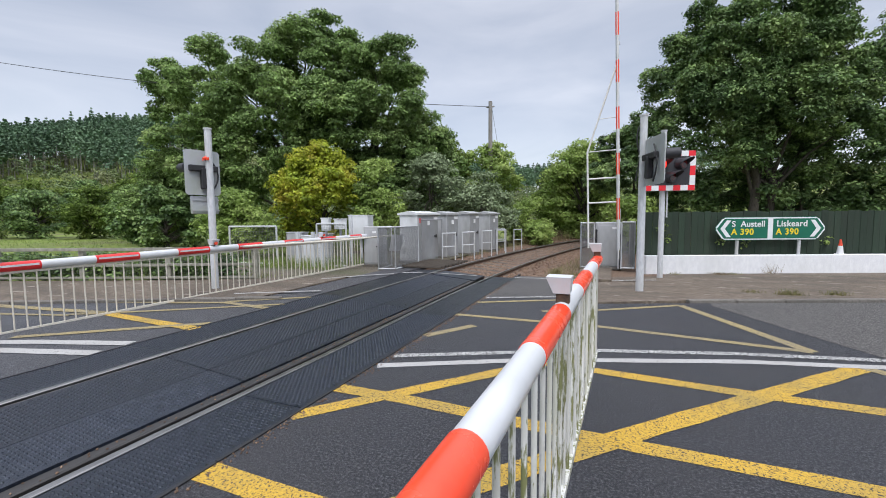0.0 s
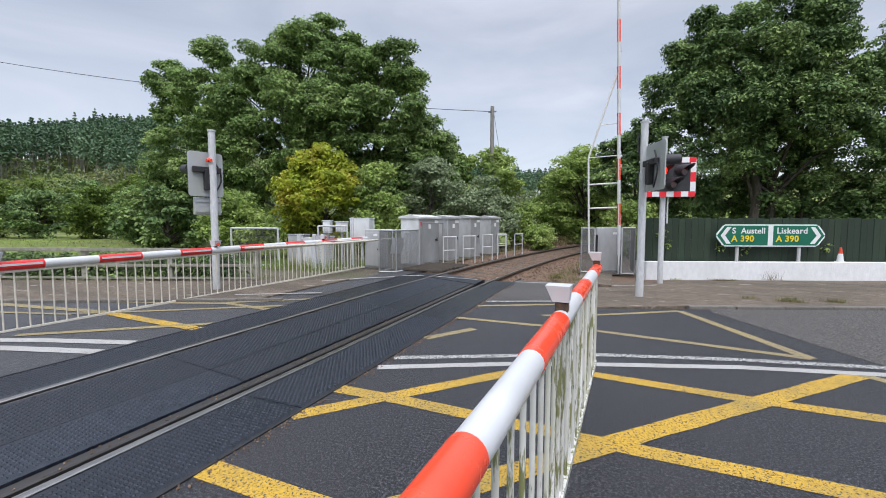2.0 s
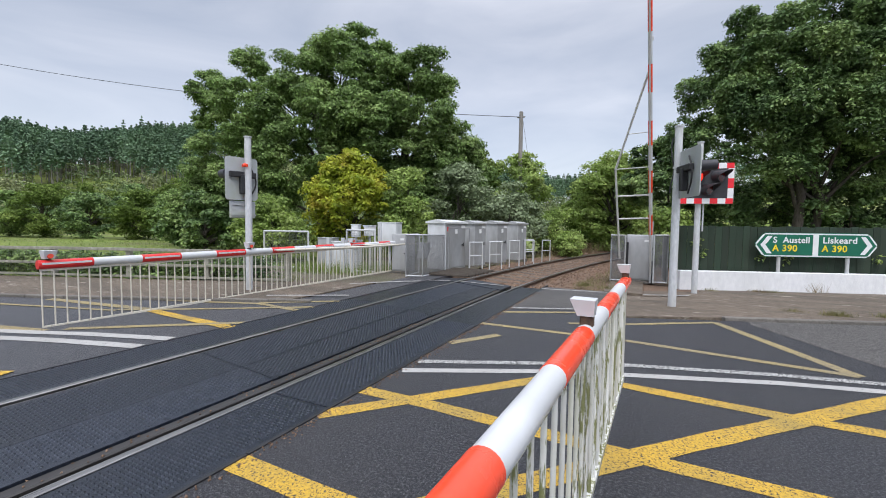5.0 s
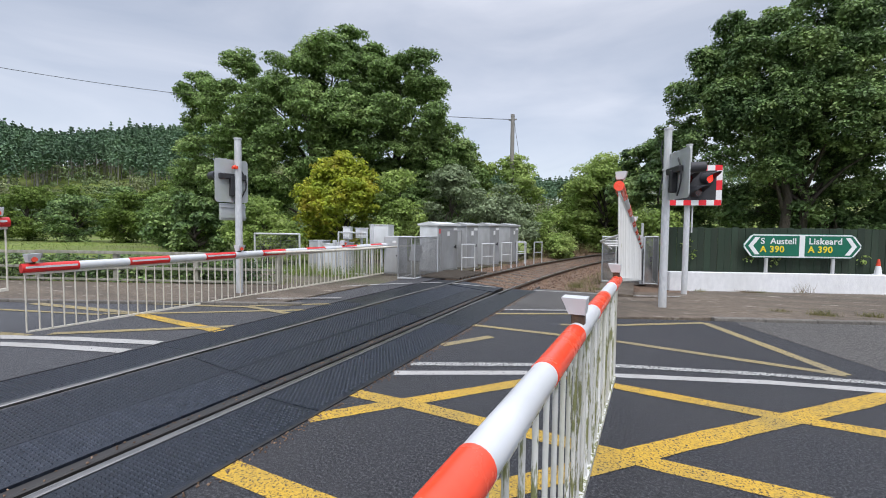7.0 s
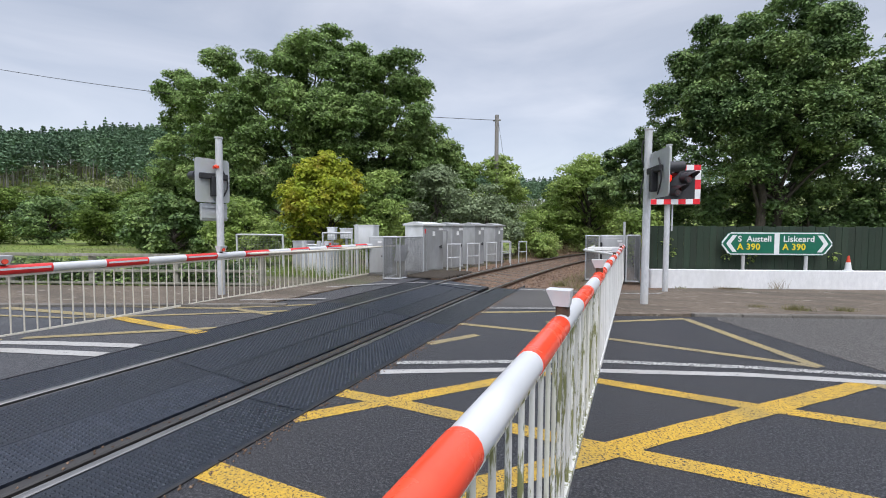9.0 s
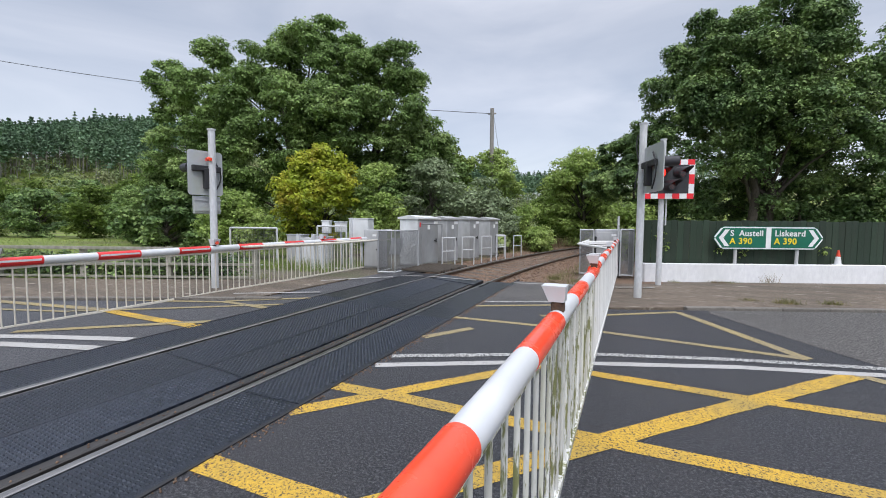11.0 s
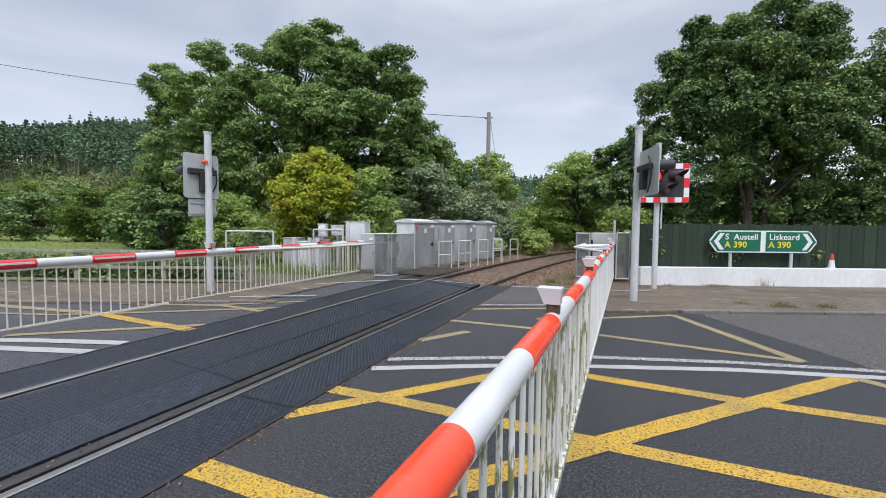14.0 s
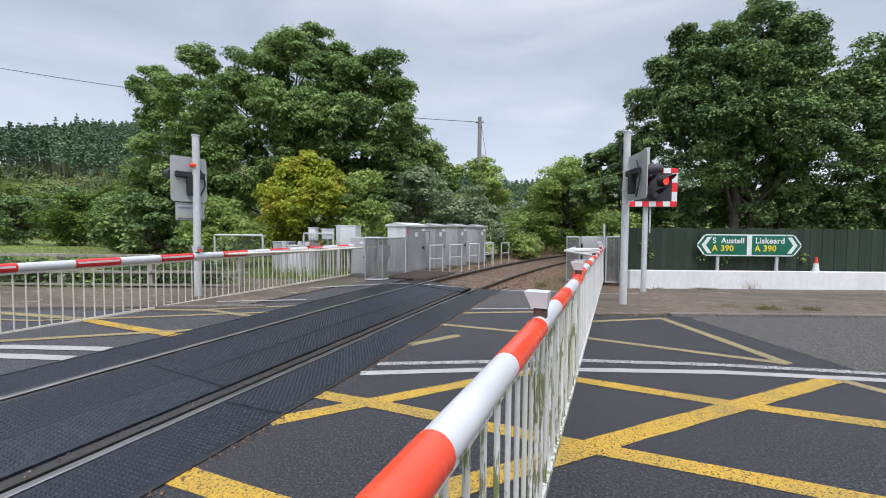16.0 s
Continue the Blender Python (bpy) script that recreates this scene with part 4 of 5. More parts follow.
for z in (1.64, 1.56, 1.48):
    box(bm, -0.22, -0.026, z, 0.2, -0.021, z + 0.025)
part("writing_bars", bm, BLACK, notice, "dark bars of small writing")

# ---------------------------------------------------------------- cages, cabinets, rails
def mesh_panel(parent, a, b, z0, z1, r=0.022, wire=0.04, wr=0.005, name="mesh_panel"):
    """A steel frame filled with wire mesh between two points (x, y)."""
    bm = bm_new()
    (xa, ya), (xb, yb) = a, b
    for p, q in (((xa, ya, z0), (xa, ya, z1)), ((xb, yb, z0), (xb, yb, z1)), ((xa, ya, z1), (xb, yb, z1)), ((xa, ya, z0 + 0.03), (xb, yb, z0 + 0.03))):
        tube(bm, p, q, r, n=6)
    fr = part(name, bm, GALV, parent)
    bm = bm_new()
    L = math.hypot(xb - xa, yb - ya)
    n = int(L / wire)
    for i in range(1, n):
        u = i / n
        tube(bm, (xa + (xb - xa) * u, ya + (yb - ya) * u, z0), (xa + (xb - xa) * u, ya + (yb - ya) * u, z1), wr, n=3, caps=False)
    k = int((z1 - z0) / wire)
    for i in range(1, k):
        z = z0 + (z1 - z0) * i / k
        tube(bm, (xa, ya, z), (xb, yb, z), wr, n=3, caps=False)
    part("wire_mesh", bm, MESH_GREY, fr, "fine grey wire mesh")
    return fr


def machine(name, x, y, turn, w, d, h, label):
    base = thing(name, pose(x, y, gz(x), 0, 0, turn), label, "barrier machine", "barrier machines")
    bm = bm_new()
    box(bm, -w / 2, -d / 2, 0.05, w / 2, d / 2, h, 0.02)
    part("housing", bm, CABINET, base)
    bm = bm_new()
    box(bm, -w / 2 + 0.05, -d / 2 - 0.015, 0.1, w / 2 - 0.05, -d / 2, h - 0.1, 0.006)
    dr = part("door", bm, CABINET, base)
    bm = bm_new()
    tube(bm, (w / 2 - 0.12, -d / 2 - 0.03, h * 0.5), (w / 2 - 0.12, -d / 2 - 0.012, h * 0.5), 0.022, n=10)
    part("lock", bm, BLACK, dr)
    bm = bm_new()
    box(bm, w / 2 - 0.28, -d / 2 - 0.018, h - 0.22, w / 2 - 0.13, -d / 2 - 0.0155, h - 0.15)
    part("label_plate", bm, SIGN_WHITE, dr, "small white label")
    bm = bm_new()
    box(bm, -w / 2 - 0.06, -d / 2 - 0.06, -0.05, w / 2 + 0.06, d / 2 + 0.06, 0.05, 0.01)
    part("plinth", bm, KERB, base)
    return base


rm = machine("barrier_machine", 3.08, 20.65, 4, 0.78, 0.6, 1.48, "grey steel barrier machine with mesh guards beside the track")
mesh_panel(rm, (-0.84, -0.55), (-0.44, -0.55), 0.02, 1.46, wire=0.03, wr=0.008)
mesh_panel(rm, (-0.84, -0.55), (-0.84, 0.6), 0.02, 1.46)
mesh_panel(rm, (0.36, -0.62), (0.74, -0.62), 0.02, 1.48, wire=0.03, wr=0.009)
mesh_panel(rm, (0.74, -0.62), (0.74, 0.6), 0.02, 1.48)
bm = bm_new()
tube(bm, (0.30, -0.42, 0), (0.30, -0.42, 1.90), 0.035, n=10)
part("guard_post", bm, GALV, rm)
bm = bm_new()
box(bm, -0.40, -0.5, 0.25, -0.34, -0.30, 1.25, 0.01)
part("counterweight", bm, BLACK, rm, "dark counterweight arm")
bm = bm_new()
box(bm, 0.34, -0.48, 0.1, 0.38, -0.30, 1.1, 0.01)
part("counterweight", bm, BLACK, rm, "dark counterweight arm")

lm = machine("barrier_machine", -4.24, 18.15, 3, 0.62, 0.55, 1.32, "pale grey barrier machine behind a wire mesh guard")
mesh_panel(lm, (0.79, -1.3), (1.29, -1.15), 0.02, 1.32, wire=0.03, wr=0.005)
mesh_panel(lm, (1.29, -1.15), (1.39, 0.4), 0.02, 1.32, wire=0.03, wr=0.005)
mesh_panel(lm, (0.79, -1.3), (0.69, -0.2), 0.02, 1.32, wire=0.05)
bm = bm_new()
prism(bm, [(0, 0), (0.34, 0), (0.5, 0.36), (0.48, 0.52), (0.1, 0.52)], 0, 0.07)
bm.transform(UPRIGHT)
part("counterweight", bm, CABINET, lm, "dull grey counterweight plate", pose(0.84, -0.6, 0.55))


def cabinet(x, y, turn, w, d, h, label, pale=False, doors=1):
    """A lineside cabinet. Its door faces local +x, towards the track."""
    base = thing("lineside_cabinet", pose(x, y, gz(x) - 0.02, 0, 0, turn), label, "equipment cabinet", "row of lineside cabinets")
    bm = bm_new()
    box(bm, -d / 2, -w / 2, 0.06, d / 2, w / 2, h - 0.07, 0.012)
    body = part("body", bm, CABINET, base)
    bm = bm_new()
    prism(bm, [(-d / 2 - 0.05, h - 0.1), (d / 2 + 0.07, h - 0.1), (d / 2 + 0.07, h - 0.04), (0.0, h + 0.04), (-d / 2 - 0.05, h - 0.04)], -w / 2 - 0.06, w / 2 + 0.06)
    bm.transform(pose(0, 0, 0, 90))
    part("roof", bm, CABINET_PALE if pale else CABINET, base, "shallow pitched metal roof")
    if pale:
        bm = bm_new()
        box(bm, -d / 2 + 0.02, -w / 2 - 0.012, 0.1, d / 2 - 0.02, -w / 2 - 0.001, h - 0.1, 0.003)
        part("side_panel", bm, CABINET_PALE, base, "pale painted side panel")
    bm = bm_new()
    # door in the darkened grey: the front's shade is put into its colour
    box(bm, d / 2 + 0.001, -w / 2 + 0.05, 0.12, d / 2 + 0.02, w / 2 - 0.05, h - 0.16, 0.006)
    dr = part("door", bm, CABINET_SHADED, base)
    bm = bm_new()
    box(bm, d / 2 + 0.02, w / 2 - 0.22, h * 0.48, d / 2 + 0.05, w / 2 - 0.18, h * 0.55, 0.004)
    box(bm, d / 2 + 0.03, w / 2 - 0.34, h * 0.50, d / 2 + 0.05, w / 2 - 0.20, h * 0.525, 0.004)
    part("handle", bm, BLACK, dr, "black door handle")
    bm = bm_new()
    box(bm, d / 2 + 0.021, -0.1, h * 0.74, d / 2 + 0.024, 0.06, h * 0.83)
    part("label_plate", bm, SIGN_WHITE, dr, "small white label")
    bm = bm_new()
    box(bm, d / 2 + 0.021, w / 2 - 0.35, h * 0.85, d / 2 + 0.024, w / 2 - 0.08, h * 0.91)
    part("label_plate", bm, SIGN_WHITE, dr, "small white label")
    bm = bm_new()
    box(bm, -d / 2 - 0.05, -w / 2 - 0.05, -0.12, d / 2 + 0.05, w / 2 + 0.05, 0.06, 0.01)
    part("plinth", bm, KERB, base)
    return base


CABL = "tall grey steel lineside cabinet with a handled door and white labels"
c1 = cabinet(-3.36, 19.75, -8, 1.35, 0.80, 1.80, "tall grey steel lineside cabinet with a pale side panel", pale=True)
cabinet(-3.02, 21.45, -12, 0.86, 0.70, 1.80, CABL)
cabinet(-2.68, 23.2, -12, 0.88, 0.70, 1.82, CABL)
cabinet(-2.35, 25.2, -12, 0.9, 0.70, 1.82, CABL)
bm = bm_new()
box(bm, 0.42, -0.62, 1.42, 0.424, -0.54, 1.58)
part("warning_label", bm, LABEL_RED, c1, "small red warning label")


def hoop(x, y, turn, w=0.55, h=0.98):
    base = thing("guard_rail", pose(x, y, gz(x), 0, 0, turn), "galvanised tubular guard rail before a cabinet", "guard rail", "hoop guard rails")
    bm = bm_new()
    tube(bm, (0, -w / 2, -0.1), (0, -w / 2, h), 0.024, n=8)
    part("upright", bm, GALV, base)
    bm = bm_new()
    tube(bm, (0, w / 2, -0.1), (0, w / 2, h), 0.024, n=8)
    part("upright", bm, GALV, base)
    bm = bm_new()
    tube(bm, (0, -w / 2 - 0.02, h), (0, w / 2 + 0.02, h), 0.024, n=8)
    part("top_rail", bm, GALV, base)
    bm = bm_new()
    tube(bm, (0, -w / 2, h * 0.5), (0, w / 2, h * 0.5), 0.02, n=8)
    part("cross_rail", bm, GALV, base)


for x, y in ((-2.35, 20.15), (-1.95, 21.2), (-1.62, 22.6), (-1.35, 24.0), (-1.05, 26.0), (-1.75, 25.4)):
    hoop(x, y, -38 if y < 22 else -30)
big_hoop = thing("guard_rail", pose(-2.8, 19.3, 0.1, 0, 0, -10), "tall galvanised guard rail before the pale cabinet", "guard rail", "hoop guard rails")
bm = bm_new()
tube(bm, (0.06, -0.5, -0.1), (0.06, -0.5, 1.5), 0.02, n=8)
tube(bm, (0.06, -0.5, 1.5), (0.10, 0.75, 1.5), 0.02, n=8)
tube(bm, (0.10, 0.75, -0.1), (0.10, 0.75, 1.5), 0.02, n=8)
part("hoop", bm, MESH_GREY, big_hoop, "dark tubular hoop")

# equipment compound behind the far barrier
comp = thing("mesh_enclosure", pose(-8.9, 17.28, 0.03, 0, 0, 12), "galvanised frame panel with wire mesh among equipment", "mesh fence")
mesh_panel(comp, (-0.95, 0), (0.95, 0), 0.0, 1.38, r=0.035, wire=0.06, wr=0.003)
comp2 = thing("mesh_enclosure", pose(-5.58, 17.5, 0.05, 0, 0, 8), "galvanised frame with wire mesh among equipment", "mesh fence")
mesh_panel(comp2, (-0.55, 0), (0.55, 0), 0.0, 1.45, r=0.03, wire=0.06, wr=0.003)


def small_box(name, x, y, turn, w, d, h, label, material, z=0.0, posted=0.0):
    base = thing(name, pose(x, y, gz(x), 0, 0, turn), label, "equipment box", "small equipment boxes")
    bm = bm_new()
    box(bm, -w / 2, -d / 2, z, w / 2, d / 2, z + h, 0.012)
    box(bm, -w / 2 - 0.02, -d / 2 - 0.02, z + h, w / 2 + 0.02, d / 2 + 0.02, z + h + 0.03, 0.005)
    b = part("housing", bm, material, base)
    bm = bm_new()
    box(bm, -w / 2 + 0.04, -d / 2 - 0.012, z + 0.06, w / 2 - 0.04, -d / 2 - 0.001, z + h - 0.06, 0.003)
    part("lid", bm, material, b)
    if z > 0.1:
        bm = bm_new()
        tube(bm, (0, 0, -0.1), (0, 0, z), 0.045, n=10)
        part("stand", bm, GALV, base)
    return base


small_box("equipment_box", -7.75, 18.3, 12, 0.62, 0.5, 1.12, "dull grey steel equipment box behind the barrier", CABINET)
small_box("equipment_box", -6.95, 18.0, 12, 0.42, 0.4, 1.0, "pale grey equipment box behind the barrier", CABINET_PALE)
small_box("equipment_box", -6.45, 18.2, 12, 0.5, 0.4, 1.05, "pale grey equipment box behind the barrier", CABINET_PALE)
small_box("detector_head", -6.0, 17.78, 20, 0.26, 0.3, 0.42, "pale detector head on a steel stand", CABINET_PALE, z=1.2)
small_box("detector_head", -5.55, 17.98, -20, 0.34, 0.3, 0.34, "pale detector head on a steel stand", CABINET_PALE, z=1.24)
small_box("equipment_box", -5.25, 18.8, 8, 0.75, 0.5, 0.75, "pale grey raised equipment box beside the cabinets", CABINET_PALE, z=0.95)
tall = thing("steel_stanchion", pose(-5.05, 17.9, 0.05), "short grey steel stanchion", "post")
bm = bm_new()
tube(bm, (0, 0, 0), (0, 0, 1.75), 0.05, n=10)
part("shaft", bm, GALV, tall)
for x in (-6.1, -5.75, -6.75):
    st = thing("steel_stanchion", pose(x, 17.2, 0.05), "short grey steel stanchion", "post", "grey stanchions")
    bm = bm_new()
    box(bm, -0.06, -0.05, -0.05, 0.06, 0.05, 1.18, 0.008)
    part("shaft", bm, GALV, st)

# weathered post and rail fence along the west pavement
def west_fence_y(x):
    return kerb_y(x) + 3.25


rail_fence = thing("rail_fence", pose(0, 0, 0), "weathered grey post and rail fence with wire netting along the pavement", "fence")
x0f, x1f = -34.0, -5.6
k = 0
x = x1f
while x > x0f:
    bm = bm_new()
    box(bm, -0.07, -0.06, -0.2, 0.07, 0.06, 1.02, 0.01)
    part("fence_post", bm, FENCE_GREY, rail_fence, m=pose(x, west_fence_y(x), -0.08, random.uniform(-1, 1), random.uniform(-1, 1), WT))
    xn = x - 2.2
    for z, hh in ((0.98, 0.085), (0.55, 0.075), (0.22, 0.06)):
        bm = bm_new()
        L = 2.2 / math.cos(ROAD_DIR)
        box(bm, 0, -0.10, z - hh / 2, L, -0.062, z + hh / 2, 0.006)
        part("fence_rail", bm, FENCE_GREY, rail_fence, m=pose(xn, west_fence_y(xn), -0.08 + random.uniform(-0.012, 0.012), 0, 0, WT))
    x = xn
bm = bm_new()
tot = (x1f - x0f) / math.cos(ROAD_DIR)
for i in range(int(tot / 0.075)):
    tube(bm, (i * 0.075, 0, 0.05), (i * 0.075, 0, 0.95), 0.0022, n=3, caps=False)
for i in range(12):
    tube(bm, (0, 0, 0.07 + i * 0.078), (tot, 0, 0.07 + i * 0.078), 0.0022, n=3, caps=False)
part("wire_netting", bm, MESH_GREY, rail_fence, "grey wire netting", pose(x0f, west_fence_y(x0f), -0.06, 0, 0, WT))

# telegraph pole and its wires
pole = thing("telegraph_pole", pose(-4.7, 34.0, 0.0), "weathered wooden telegraph pole among trees beside the track", "telegraph pole")
bm = bm_new()
tube(bm, (0, 0, -0.5), (0, 0, 9.6), 0.17, 0.13, n=12)
part("shaft", bm, POLE_WOOD, pole)
bm = bm_new()
box(bm, -0.28, -0.05, 9.2, 0.28, 0.05, 9.28, 0.008)
part("cross_arm", bm, POLE_WOOD, pole)
bm = bm_new()
tube(bm, (0.13, 0, 9.0), (1.5, 0.4, 0), 0.012, n=5)
part("stay_wire", bm, BLACK, pole)


def wire(p, q, sag, label, r=0.014):
    bm = bm_new()
    p, q = Vector(p), Vector(q)
    pts = [p.lerp(q, i / 24) - Vector((0, 0, sag * 4 * (i / 24) * (1 - i / 24))) for i in range(25)]
    for a, b in zip(pts, pts[1:]):
        tube(bm, a, b, r, n=5, caps=False)
    return tagged(part("overhead_wire", bm, BLACK), label, "cable")


wire((-4.7, 34, 9.25), (-43.9, 19.6, 14.2), 0.7, "thin dark overhead wire strung from the pole", 0.02)

# ---------------------------------------------------------------- trees and growth
def leaf_quads(p, nrm, size, rng):
    """Small bent four-sided leaves at p, facing nrm."""
    count = len(p)
    nrm = nrm / np.linalg.norm(nrm, axis=1)[:, None]
    a = rng.normal(size=(count, 3))
    a -= (a * nrm).sum(1)[:, None] * nrm
    a /= np.linalg.norm(a, axis=1)[:, None]
    b = np.cross(nrm, a)
    s = size * rng.uniform(0.55, 1.35, count)[:, None]
    droop = nrm * s * 0.22
    v = np.stack([p - a * s, p - b * s * 0.55 + droop, p + a * s, p + b * s * 0.55 + droop], 1).reshape(-1, 3)
    return v, np.arange(4 * count).reshape(-1, 4)


def pads_of(centres, radii, pad, seed, flat=0.9, most=60):
    """Breaks each bough up into flat sprays of foliage on its skin, more of them above than below."""
    rng = np.random.default_rng(seed)
    out, rad = [], []
    for c, r in zip(centres, radii):
        n = int(min(most, max(3, 2.3 * (r / pad) ** 2)))
        d = rng.normal(size=(n, 3))
        d[:, 2] += 0.25
        d /= np.linalg.norm(d, axis=1)[:, None]
        k = r * rng.uniform(0.55, 0.96, n)[:, None]
        out.append(np.asarray(c) + d * k * np.array([1, 1, flat]))
        rad.append(pad * rng.uniform(0.55, 1.3, n))
    return np.concatenate(out), np.concatenate(rad)


def leaf_cloud(centres, radii, count, size, seed, up=0.55, flat=0.5):
    """Leaves over sprays: each spray is a shallow dome with a dark hollow below and a ragged rim."""
    rng = np.random.default_rng(seed)
    centres, radii = np.asarray(centres, float), np.asarray(radii, float)
    w = radii ** 1.8
    idx = rng.choice(len(centres), count, p=w / w.sum())
    d = rng.normal(size=(count, 3))
    d /= np.linalg.norm(d, axis=1)[:, None]
    under = rng.uniform(size=count) < 0.72
    d[:, 2] = np.where(under, np.abs(d[:, 2]), d[:, 2])
    k = 1 + rng.normal(0, 0.2, count).clip(-0.7, 0.3)
    stray = rng.uniform(size=count) < 0.07
    k = np.where(stray, rng.uniform(1.15, 1.6, count), k)
    p = centres[idx] + d * (radii[idx] * k)[:, None] * np.array([1, 1, flat])
    nrm = d * 0.8 + rng.normal(0, 0.5, (count, 3)) + np.array([0, 0, up])
    return leaf_quads(p, nrm, size, rng)


def lobes(n, cx, cy, z0, h, rx, ry, seed, top=0.5, lobe=(0.9, 1.9)):
    """Lobes of a crown whose outline is an uneven egg: widest at the share top of its height."""
    rng = np.random.default_rng(seed)
    out, rad = [], []
    while len(out) < n:
        u = rng.uniform(0, 1)
        k = math.sin(math.pi * min(1, max(0, (u * (0.5 / top) if u < top else 0.5 + 0.5 * (u - top) / (1 - top))))) ** 0.65
        ang = rng.uniform(0, 2 * math.pi)
        rr = k * math.sqrt(rng.uniform(0.25, 1)) * rng.uniform(0.70, 1.17)
        out.append((cx + rx * rr * math.cos(ang), cy + ry * rr * math.sin(ang), z0 + u * h))
        rad.append(rng.uniform(*lobe))
    return out, rad


def stem_and_crown(base, cs, rs, height, crown_from, trunk, stems, spread, leaves, leaf, pad, material, seed, most=60, flat=0.6):
    """Trunks, a limb to every bough, and the leaves."""
    bm = bm_new()
    rng = random.Random(seed)
    hh = height * 0.62
    for s in range(stems):
        bx, by = (rng.uniform(-0.3, 0.3) * spread * 0.5, rng.uniform(-0.2, 0.2) * spread) if s else (0, 0)
        last, r = Vector((bx, by, -0.3)), trunk
        for i in range(1, 6):
            nxt = Vector((bx + rng.uniform(-0.25, 0.25) * i * 0.4, by + rng.uniform(-0.2, 0.2) * i * 0.4, hh * i / 5))
            tube(bm, last, nxt, r, r * 0.8, n=9, caps=False)
            last, r = nxt, r * 0.8
        step = max(1, len(cs) // 26)
        for c in cs[s::max(step, stems)]:
            a = Vector((bx, by, min(hh, max(crown_from * 0.7, c[2] * 0.55))))
            mid = a.lerp(Vector(c), 0.55) + Vector((0, 0, 0.25))
            tube(bm, a, mid, trunk * 0.33, trunk * 0.17, n=6, caps=False)
            tube(bm, mid, c, trunk * 0.17, trunk * 0.05, n=5, caps=False)
    part("trunk", bm, BARK, base, "dark bark trunk and limbs")
    pc, pr = pads_of(cs, rs, pad, seed, most=most)
    v, q = leaf_cloud(pc, pr, leaves, leaf, seed, flat=flat)
    crown = new("crown", fast_mesh("crown", v, q, material))
    crown.parent = base
    return base


def grown_tree(name, x, y, boughs, leaves, leaf, pad, material, label, seed, trunk=0.3, stems=2, fill=0, flat=0.6):
    """A tree whose crown is made of boughs (x, y, z, radius) about its foot."""
    base = thing(name, pose(x, y, 0), label, "tree")
    cs, rs = [b[:3] for b in boughs], [b[3] for b in boughs]
    rng = random.Random(seed + 7)
    for _ in range(fill):
        a, b = rng.sample(boughs, 2)
        if abs(a[0] - b[0]) + abs(a[2] - b[2]) < 6.5:
            cs.append(((a[0] + b[0]) / 2, (a[1] + b[1]) / 2 + rng.uniform(0.2, 1.8), (a[2] + b[2]) / 2))
            rs.append(0.9 * min(a[3], b[3]))
    return stem_and_crown(base, cs, rs, max(c[2] for c in cs) + 1, 2.0, trunk, stems, 5.0, leaves, leaf, pad, material, seed, flat=flat)


def tree(name, x, y, z0, height, rx, ry, crown_from, n_lobes, leaves, leaf, material, label, seed, lobe=(0.9, 1.9), top=0.45, trunk=0.3, group="", category="tree", stems=1, pad=0.0):
    base = thing(name, pose(x, y, z0), label, category, group)
    cs, rs = lobes(n_lobes, 0, 0, crown_from, height - crown_from - lobe[1] * 0.4, rx, ry, seed, top, lobe)
    return stem_and_crown(base, cs, rs, height, crown_from, trunk, stems, rx, leaves, leaf, pad or 0.5 * lobe[1], material, seed, most=14)


def shrub(name, x, y, z0, height, rx, ry, leaves, leaf, material, label, seed, n_lobes=26, lobe=(0.35, 0.8)):
    return tree(name, x, y, z0, height, rx, ry, 0.15, n_lobes, leaves, leaf, material, label, seed, lobe, top=0.35, trunk=0.07, category="shrub", stems=2)


BROAD = "broad dark green leafy tree beside the track"
W_MIDDLE = [(1.0, 0.0, 13.2, 1.8), (-1.2, -1.0, 11.6, 2.2), (-2.7, -2.0, 9.5, 2.3), (2.1, -2.7, 8.3, 2.4), (3.8, -0.5, 10.7, 2.1), (5.2, -2.0, 7.5, 2.3), (-1.4, -2.5, 5.9, 2.4), (2.2, -1.5, 5.1, 2.7), (-1.2, 0.5, 13.8, 1.3), (-6.2, 0.5, 11.4, 1.7), (1.5, 1.5, 14.4, 1.2), (-4.2, -1.5, 3.6, 2.3), (3.7, 1.5, 12.8, 1.4)]
W_RIGHT = [(1.4, 0.0, 12.1, 1.2), (0.9, -1.0, 10.6, 1.7), (2.1, 0.5, 10.5, 1.3), (2.1, -1.5, 7.9, 2.0), (2.8, 0.5, 7.4, 1.3), (0.5, -1.5, 6.1, 2.1), (2.9, -0.5, 5.0, 1.7), (3.5, 1.5, 6.3, 1.3), (-0.7, -1.0, 4.1, 2.2), (2.0, -1.5, 2.9, 2.1)]
W_LEFT = [(-2.4, 0.6, 13.6, 1.5), (-5.6, 0.1, 12.2, 1.7), (-8.0, 0.6, 12.5, 0.9), (-1.7, -0.9, 10.4, 2.0), (-6.1, 0.1, 10.2, 1.6), (0.7, -1.4, 7.8, 2.1), (-3.4, -0.9, 7.1, 2.1), (-6.1, -0.4, 5.5, 1.9), (-0.9, -1.4, 4.4, 2.1), (-6.6, -0.9, 2.7, 2.2), (-1.3, -1.9, 1.9, 1.7), (0.3, -0.4, 5.2, 1.9)]
